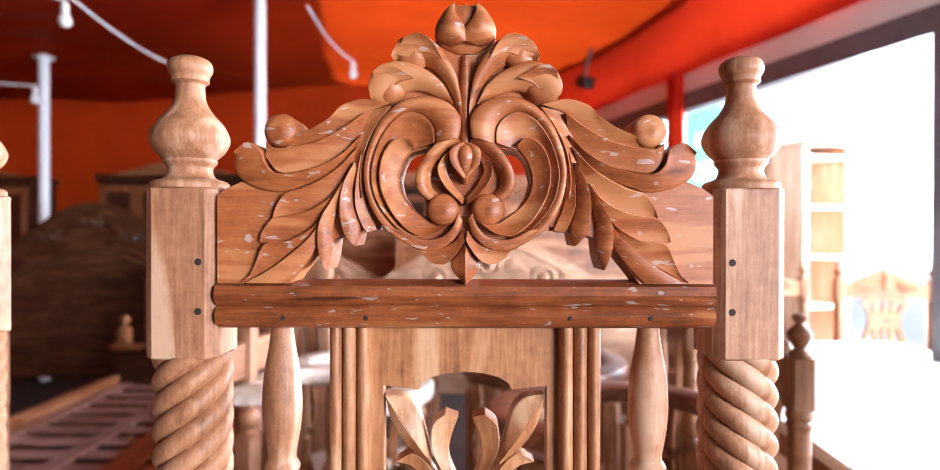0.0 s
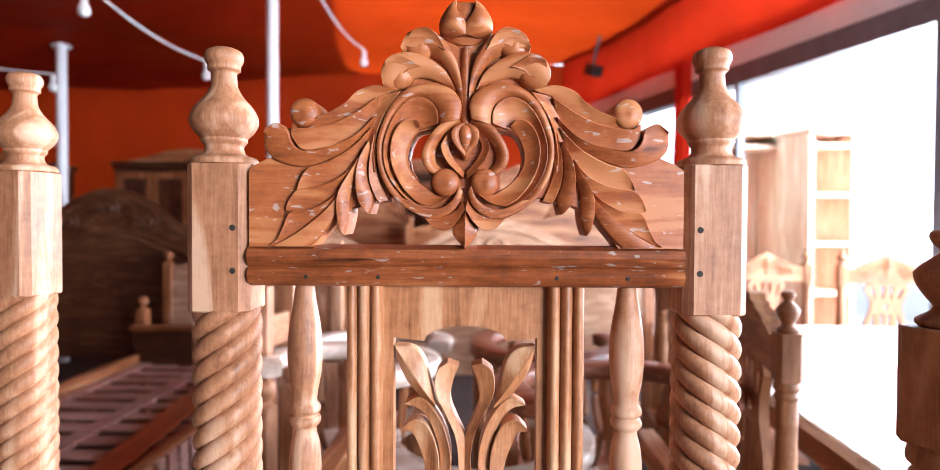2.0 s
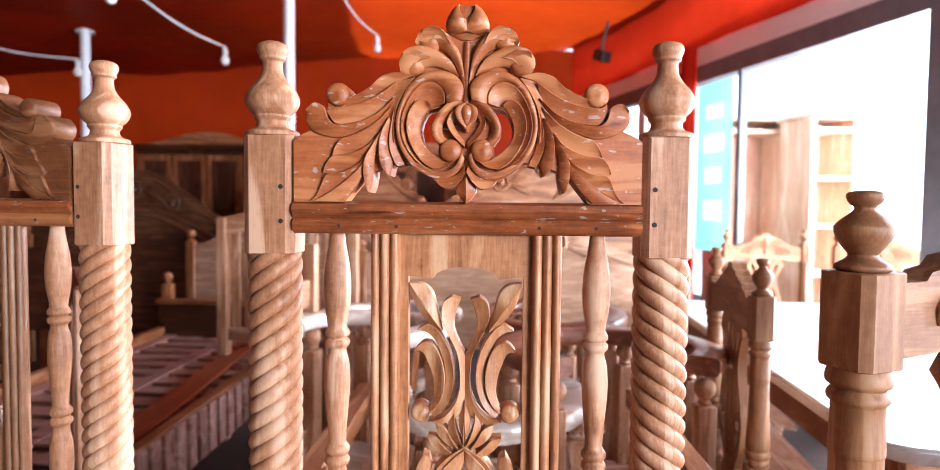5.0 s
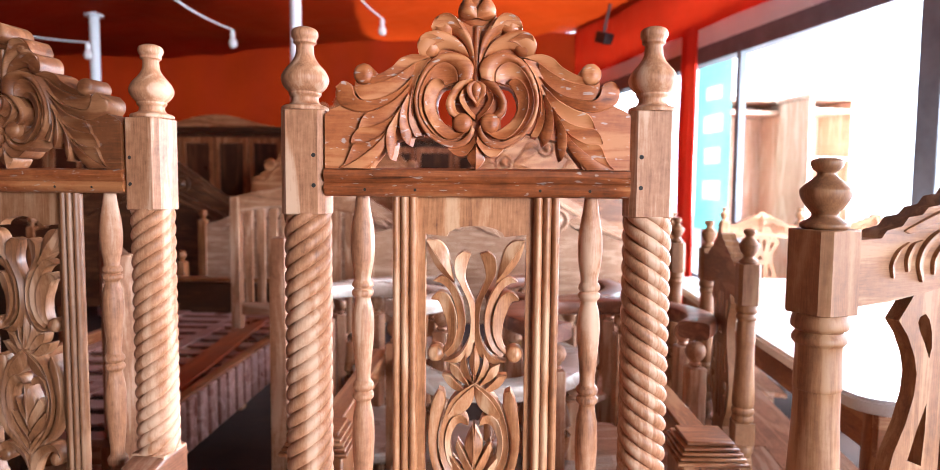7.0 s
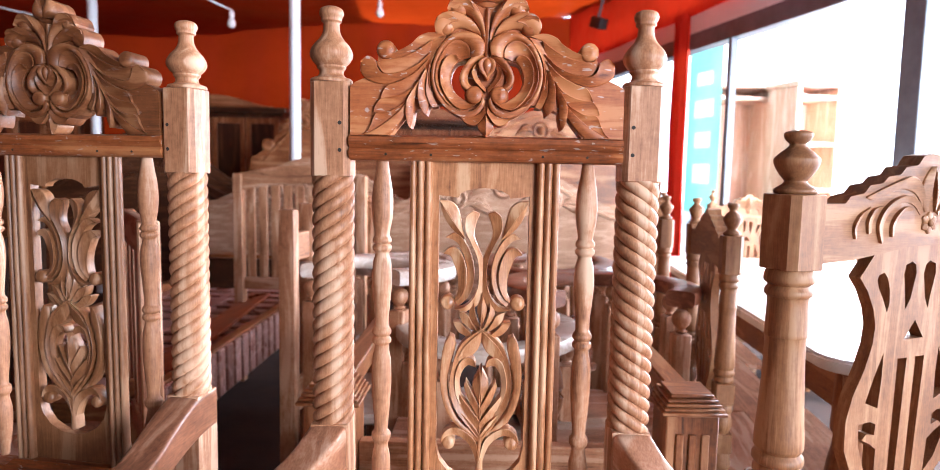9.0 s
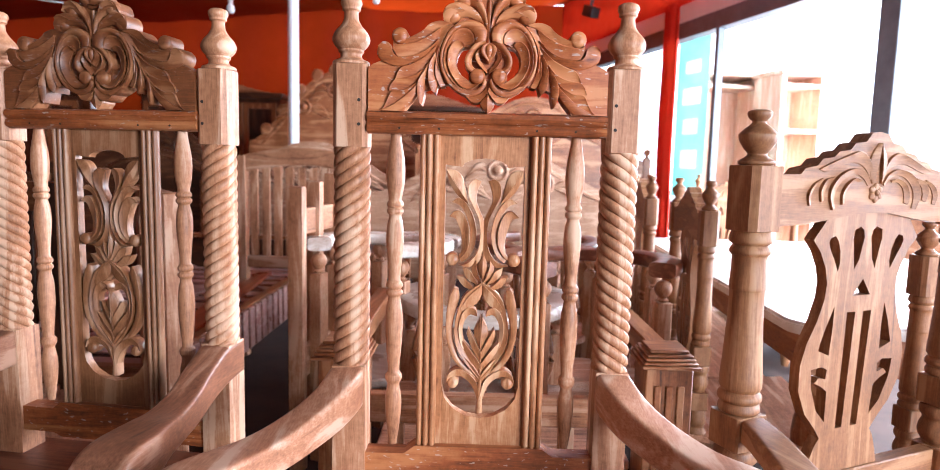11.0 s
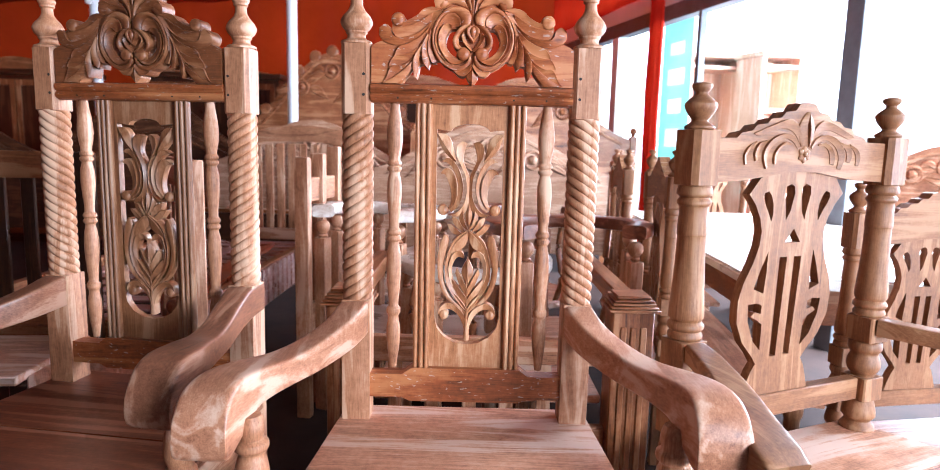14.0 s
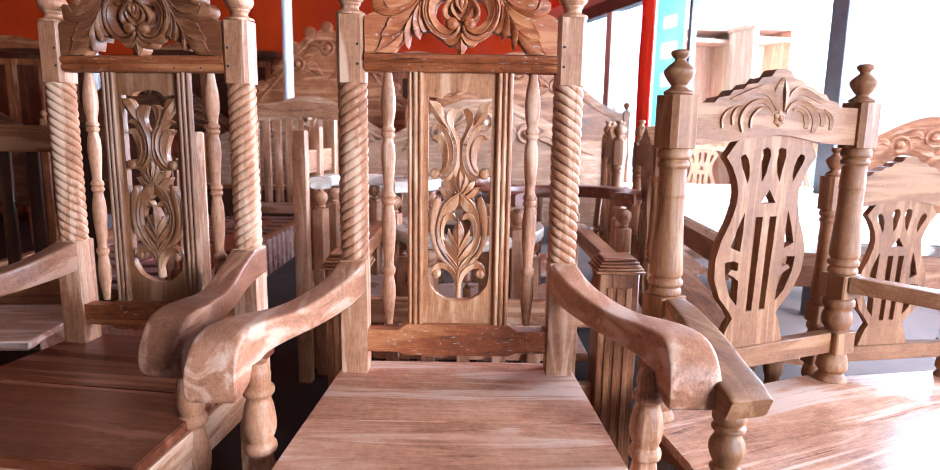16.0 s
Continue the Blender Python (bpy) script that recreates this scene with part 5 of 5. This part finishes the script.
tub_chair(pose(-0.40, 1.32, 0, 0, 0, -20), 0.25, 0.80, "pale round-backed chair crowded among bed frames")
tub_chair(pose(0.30, 1.95, 0, 0, 0, 160), 0.28, 0.74, "unfinished round-backed chair further back", True)
tub_chair(pose(-0.42, 2.05, 0, 0, 0, 30), 0.28, 0.72, "unfinished round-backed chair among the stacked frames")


def stepped_cap(bm, x, y, z, w):
    for k, (f, h) in enumerate(((1.36, 0.010), (1.26, 0.009), (1.16, 0.009), (1.06, 0.009), (0.90, 0.010))):
        box(bm, x - w * f / 2, x + w * f / 2, y - w * f / 2, y + w * f / 2, z, z + h - 0.001, 0.002)
        z += h
    return bm


def settee(m):
    """A bare settee frame with stepped newel caps, seen from behind the armchair."""
    st = thing("settee_frame", "unfinished settee frame with stepped caps on its end posts", "settee", m)
    for x in (0.50, -0.36):
        part("end_post", boxes((x - 0.062, x + 0.062, -0.06, 0.06, FLOOR, 0.625), bevel=0.004), RZ, st, "panelled square end post")
        for k in (-0.03, 0.0, 0.03):
            part("reed", boxes((x + k - 0.009, x + k + 0.009, -0.066, -0.0605, FLOOR + 0.08, 0.58), bevel=0.002), RZ, st)
        part("cap", stepped_cap(bmesh.new(), x, 0, 0.626, 0.112), RX, st, "stepped pyramid cap")
        b = boxes((x - 0.03, x + 0.03, 0.062, 0.75, 0.60, 0.66), bevel=0.004)
        part("side_rail", b, RY, st, "reddish side rail running back")
    part("front_rail", boxes((-0.297, 0.437, -0.02, 0.02, 0.44, 0.52), bevel=0.004), WX, st)
    part("low_rail", boxes((-0.297, 0.437, -0.02, 0.02, 0.16, 0.24), bevel=0.004), WX, st)
    for k in range(6):
        x = -0.22 + 0.116 * k
        part("slat", boxes((x - 0.022, x + 0.022, -0.010, 0.010, 0.241, 0.439), bevel=0.003), WZ, st)
    part("deck", boxes((-0.29, 0.43, 0.03, 0.74, 0.30, 0.33), bevel=0.004), SEAT, st, "plank deck")
    return st


settee(pose(0.0, 0.43, 0))


# ---------------------------------------------------------------- beds, headboards, cabinets
def arch_outline(half, z0, zs, zt, n=22, waist=0.0):
    """A headboard outline: shoulders at zs rising to an arch zt, with a gentle ogee."""
    top = []
    for k in range(n + 1):
        u = -1 + 2 * k / n
        z = zs + (zt - zs) * (0.5 + 0.5 * math.cos(math.pi * u)) ** 0.8 + waist * math.sin(math.pi * abs(u)) ** 2
        top.append((half * u, z))
    return [(half, z0), *reversed(top), (-half, z0)]


def headboard(m, half, z0, zs, zt, mat, label, roundels=True, posts=True, scallop=False, group="headboards"):
    hb = thing("headboard", label, "headboard", m, group)
    out = arch_outline(half, z0, zs, zt)
    part("board", plate(out, [], -0.018, 0.018), mat, hb)
    bm = bmesh.new()
    arch = [(x, z) for x, z in out[1:-1]]
    pts = [(x * 0.93, z - 0.05, 0.014) for x, z in arch[::3]]
    stroke(bm, pts, -0.018, -0.012, 0.012, 0.003, 5)
    part("arch_moulding", bm, mat, hb, "raised moulding along the arch")
    if roundels:
        for k, x in enumerate((-0.36, 0.0, 0.36)):
            z = zs + (zt - zs) * (0.5 + 0.5 * math.cos(math.pi * x)) ** 0.8 - 0.17
            bm = bmesh.new()
            knob(bm, x * half, z, 0.034, -0.022, -0.012, 0.016)
            ring = [(x * half + 0.062 * math.cos(radians(q)), z + 0.062 * math.sin(radians(q)), 0.013) for q in range(0, 361, 30)]
            stroke(bm, ring, -0.018, -0.012, 0.020, 0.0, 3)
            for j in range(5):
                sgn = 1 if j % 2 else -1
                stroke(bm, [(x * half + sgn * 0.06, z - 0.02, 0.006), (x * half + sgn * (0.12 + 0.02 * j), z + 0.03 - 0.03 * j, 0.026), (x * half + sgn * (0.20 + 0.02 * j), z - 0.02 - 0.03 * j, 0.004)], -0.018, -0.012, 0.022, 0.006, 5)
            part("carved_roundel", bm, mat, hb, "carved roundel with leaves")
        bm = bmesh.new()
        for j in range(7):
            a = radians(-66 + 22 * j)
            stroke(bm, [(0.03 * math.sin(a), z0 + 0.16 + 0.03 * math.cos(a), 0.006), (0.10 * math.sin(a), z0 + 0.16 + 0.10 * math.cos(a), 0.016), (0.18 * math.sin(a), z0 + 0.16 + 0.16 * math.cos(a), 0.003)], -0.018, -0.012, 0.010, 0.003, 5)
        part("carved_fan", bm, mat, hb, "carved fan of leaves")
    if scallop:
        for k in range(9):
            u = -0.8 + 0.2 * k
            z = zs + (zt - zs) * (0.5 + 0.5 * math.cos(math.pi * u)) ** 0.8
            bm = lathe([(0.001, -0.02), (0.05, -0.018), (0.058, 0.0), (0.05, 0.018), (0.001, 0.02)], 0, 0, 20)
            for v in bm.verts:
                co = v.co.copy()
                v.co = Vector((u * half + co.x, co.z, z + 0.015 + co.y))
            part("scallop", bm, mat, hb, "carved scallop on the top edge")
    if posts:
        for s in (-1, 1):
            part("post", turned_stub(bmesh.new(), s * (half + 0.03), 0, FLOOR, zs + 0.10, 0.03), RZ, hb)
    for s in (-1, 1):
        part("foot", boxes((s * half * 0.8 - 0.03, s * half * 0.8 + 0.03, -0.015, 0.015, FLOOR, z0), bevel=0.002), RZ, hb)
    return hb


headboard(pose(0.12, 3.1, 0), 0.86, 0.35, 0.93, 1.27, HEAD, "pale carved headboard with roundels, standing behind the chairs")
headboard(pose(0.45, 4.3, 0), 0.95, 0.3, 1.20, 1.72, RX, "ruddy carved headboard with an arched top", True, True)
headboard(pose(-1.35, 4.75, 0), 0.80, 0.3, 1.30, 1.95, RX, "tall ruddy headboard with scalloped carved edge", True, False, True)
headboard(pose(-1.25, 3.55, 0), 0.78, 0.3, 0.95, 1.28, HEAD, "tan headboard with carved rolls, leaning among others", True, True)
headboard(pose(-2.55, 3.75, 0, 0, 0, 4), 0.85, 0.3, 0.88, 1.20, SHADE_BROWN, "dark panelled headboard in shade", False, True)
headboard(pose(-3.05, 4.6, 0, 0, 0, 4), 0.90, 0.3, 1.05, 1.52, SHADE_BROWN, "dark headboard with an ogee top in shade", True, True)
headboard(pose(-4.6, 4.0, 0, 0, 0, 10), 0.90, 0.3, 0.95, 1.35, SHADE_BROWN, "dark headboard leaning in the shaded corner", True, True)


def slat_bed(m):
    bd = thing("slatted_bed", "low reddish bed frame with a slotted plank deck", "bed", m)
    W, L = 0.96, 2.25
    for x in (0, W):
        part("side_rail", boxes((x - 0.022, x + 0.022, 0.03, L - 0.03, 0.22, 0.44), bevel=0.004), RY, bd)
    part("foot_rail", boxes((-0.02, W + 0.02, -0.025, 0.025, 0.16, 0.40), bevel=0.004), RX, bd)
    part("head_rail", boxes((-0.02, W + 0.02, L - 0.025, L + 0.025, 0.30, 0.58), bevel=0.004), DX, bd, "double head rail")
    part("head_cap", boxes((-0.04, W + 0.04, L - 0.04, L + 0.04, 0.584, 0.612), bevel=0.005), RX, bd)
    for x in (0.0, W):
        part("head_post", turned_stub(bmesh.new(), x, L + 0.06, FLOOR, 0.78, 0.032), RZ, bd, "post with a ball top")
        part("foot_post", turned_stub(bmesh.new(), x, -0.06, FLOOR, 0.50, 0.032), RZ, bd, "short post with a ball top")
    n = 14
    for k in range(n):
        y = 0.08 + (L - 0.2) * k / (n - 1)
        for x0, x1 in ((0.11, 0.455), (0.505, 0.85)):
            part("deck_slat", boxes((x0, x1, y - 0.048, y + 0.048, 0.376, 0.386), bevel=0.003), SLAT, bd)
    for x in (0.068, 0.48, 0.892):
        part("deck_bearer", boxes((x - 0.040, x + 0.040, 0.04, L - 0.04, 0.372, 0.392), bevel=0.003), REDBOARD if x > 0.8 else SLAT, bd)
    for k in range(24):
        y = 0.10 + 0.088 * k
        part("rail_stave", boxes((W + 0.0225, W + 0.040, y - 0.031, y + 0.031, 0.235, 0.432), bevel=0.004), SLAT, bd, "upright stave nailed along the side rail")
    b = boxes((0.78, 0.90, 0.3, 1.9, 0.395, 0.415), bevel=0.003)
    for v in b.verts:
        v.co.x -= 0.10 * (v.co.y - 0.3)
    part("loose_board", b, REDBOARD, bd, "loose reddish board lying on the deck")
    return bd


SLAT = wood("deck_timber", "x", (0.24, 0.095, 0.070), (0.44, 0.215, 0.165), (0.60, 0.36, 0.29), rough=0.30)
REDBOARD = wood("red_board_timber", "y", (0.12, 0.018, 0.006), (0.30, 0.058, 0.018), (0.42, 0.11, 0.04), rough=0.32)
slat_bed(pose(-2.08, 0.95, 0, 0, 0, 0))


def slat_back(m, half, z0, z1, n, label, arch=0.0, mats=None, seat=True, group="slatted backs"):
    mx, mz = mats or (WX, WZ)
    ob = thing("slatted_bench_back", label, "bench", m, group)
    for s in (-1, 1):
        part("post", boxes((s * half - 0.028, s * half + 0.028, -0.028, 0.028, FLOOR, z1 - 0.01), bevel=0.005), mz, ob)
    pts = [(-half, 0, z1 - 0.06, 0.02, 0.05), (-half / 2, 0, z1 - 0.06 + arch * 0.7, 0.02, 0.05), (0, 0, z1 - 0.06 + arch, 0.02, 0.05), (half / 2, 0, z1 - 0.06 + arch * 0.7, 0.02, 0.05), (half, 0, z1 - 0.06, 0.02, 0.05)]
    part("top_rail", sweep(pts, fine=5, seg=12, power=6), mx, ob)
    part("bottom_rail", boxes((-half + 0.03, half - 0.03, -0.016, 0.016, z0 - 0.07, z0), bevel=0.003), mx, ob)
    for k in range(n):
        x = -half + 2 * half * (k + 1) / (n + 1)
        part("slat", boxes((x - 0.024, x + 0.024, -0.009, 0.009, z0 + 0.001, z1 - 0.10 + arch * 0.5), bevel=0.003), mz, ob)
    if not seat:
        return ob
    part("seat", boxes((-half, half, -0.48, -0.03, z0 - 0.13, z0 - 0.10), bevel=0.004), SEAT, ob)
    for s in (-1, 1):
        part("front_leg", boxes((s * half - 0.03, s * half + 0.03, -0.47, -0.41, FLOOR, z0 - 0.131), bevel=0.004), mz, ob)
    return ob


slat_back(pose(-1.06, 2.55, 0, 0, 0, -3), 0.36, 0.56, 1.17, 9, "pale slatted bench back with a bowed top rail", 0.05, None, False)
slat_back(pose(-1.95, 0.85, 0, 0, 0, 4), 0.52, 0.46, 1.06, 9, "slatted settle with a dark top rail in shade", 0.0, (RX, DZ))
slat_back(pose(-1.05, 0.80, 0, 0, 0, -55), 0.26, 0.44, 1.05, 4, "narrow pale slatted chair back turned away", 0.0)


def upright_panel(m):
    """The end panel of a bed, standing on edge."""
    ob = thing("bed_end_panel", "pale bed end panel standing upright, its post rounded at the top", "bed", m)
    for y, z in ((0.0, 1.045), (0.17, 1.06), (0.36, 1.09)):
        bm = bmesh.new()
        box(bm, -0.03, 0.03, y - 0.024, y + 0.024, FLOOR, z, 0.010, 2)
        part("post", bm, WZ, ob)
    part("rail", boxes((-0.014, 0.014, 0.025, 0.335, 0.86, 0.96), bevel=0.003), WY, ob)
    part("rail", boxes((-0.014, 0.014, 0.025, 0.335, 0.30, 0.42), bevel=0.003), WY, ob)
    return ob


upright_panel(pose(-0.685, 1.12, 0, 0, 0, -8))


def cabinet(m, w, h, doors, label):
    cb = thing("cabinet", label, "cabinet", m, "cabinets along the back")
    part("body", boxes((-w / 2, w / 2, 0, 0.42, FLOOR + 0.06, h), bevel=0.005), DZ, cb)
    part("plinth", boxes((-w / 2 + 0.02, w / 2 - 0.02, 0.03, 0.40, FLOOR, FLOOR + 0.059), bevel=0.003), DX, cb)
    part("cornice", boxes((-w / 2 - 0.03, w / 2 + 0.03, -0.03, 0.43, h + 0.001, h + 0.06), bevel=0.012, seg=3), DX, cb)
    out = arch_outline(w * 0.42, h + 0.061, h + 0.07, h + 0.19)
    part("pediment", plate(out, [], 0.0, 0.03), RX, cb, "arched pediment")
    for k in range(doors):
        x0 = -w / 2 + 0.03 + (w - 0.06) * k / doors
        x1 = -w / 2 + 0.03 + (w - 0.06) * (k + 1) / doors - 0.012
        dz0, dz1 = h * 0.42, h - 0.05
        o = [(x0, dz0), (x1, dz0), (x1, dz1), (x0, dz1)]
        i = [(x0 + 0.05, dz0 + 0.06), (x1 - 0.05, dz0 + 0.06), (x1 - 0.05, dz1 - 0.06), (x0 + 0.05, dz1 - 0.06)]
        d = part("door", plate(o, [i], -0.024, -0.001), RZ, cb)
        part("panel", boxes((x0 + 0.05, x1 - 0.05, -0.010, -0.004, dz0 + 0.06, dz1 - 0.06), bevel=0), DZ, d, "dark recessed panel")
        o2 = boxes((x0, x1, -0.024, -0.001, FLOOR + 0.1, dz0 - 0.02), bevel=0.006)
        part("drawer_front", o2, RX, cb)
    return cb


cabinet(pose(-2.9, 5.7, 0), 1.5, 1.78, 4, "dark carved cabinet with panelled doors against the back cloth")
cabinet(pose(-4.9, 5.5, 0, 0, 0, 5), 1.4, 1.75, 4, "dark panelled cabinet in the shaded back corner")
cabinet(pose(-0.6, 5.9, 0), 1.3, 1.70, 3, "brown panelled cabinet behind the headboards")


# ---------------------------------------------------------------- goods out in the daylight
def open_shelf(m, w, h, shelves, label, plinth=True):
    sh = thing("open_shelf", label, "shelf", m, "shelf units outside")
    for x in (-w / 2, w / 2):
        part("side", boxes((x - 0.02, x + 0.02, 0, 0.34, FLOOR, h), bevel=0.004), GLARE_TAN, sh)
    part("back", boxes((-w / 2 + 0.021, w / 2 - 0.021, 0.325, 0.34, FLOOR, h), bevel=0.0), GLARE_TAN, sh)
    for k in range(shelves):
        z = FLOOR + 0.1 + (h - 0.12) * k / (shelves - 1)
        part("shelf_board", boxes((-w / 2 + 0.021, w / 2 - 0.021, 0.0, 0.324, z - 0.014, z + 0.014), bevel=0.002), GLARE_TAN, sh)
    part("cornice", boxes((-w / 2 - 0.04, w / 2 + 0.04, -0.02, 0.36, h + 0.001, h + 0.04), bevel=0.01), GLARE_TAN, sh)
    return sh


open_shelf(pose(2.55, 3.95, 0, 0, 0, 14), 0.36, 1.90, 6, "tall open shelf unit outside, the glare put into its pale colour")
open_shelf(pose(2.12, 4.25, 0, 0, 0, 10), 0.50, 1.92, 3, "wardrobe carcass without doors, the glare put into its pale colour")
headboard(pose(3.6, 3.4, 0, 0, 0, -30), 0.6, 0.3, 0.95, 1.2, WX, "pale carved headboard standing outside in the glare", True, False)


def speaker_on_bracket(m):
    ob = thing("ceiling_speaker", "small black loudspeaker on a bracket under the valance", "loudspeaker", m)
    part("body", boxes((-0.05, 0.05, -0.09, 0.06, -0.05, 0.05), bevel=0.012, seg=2), BLACKPLASTIC, ob)
    part("bracket", boxes((-0.012, 0.012, 0.0, 0.02, 0.051, 0.30), bevel=0.002), STEEL, ob)
    return ob


speaker_on_bracket(pose(1.02, 5.1, 2.62, 20, 0, 30))
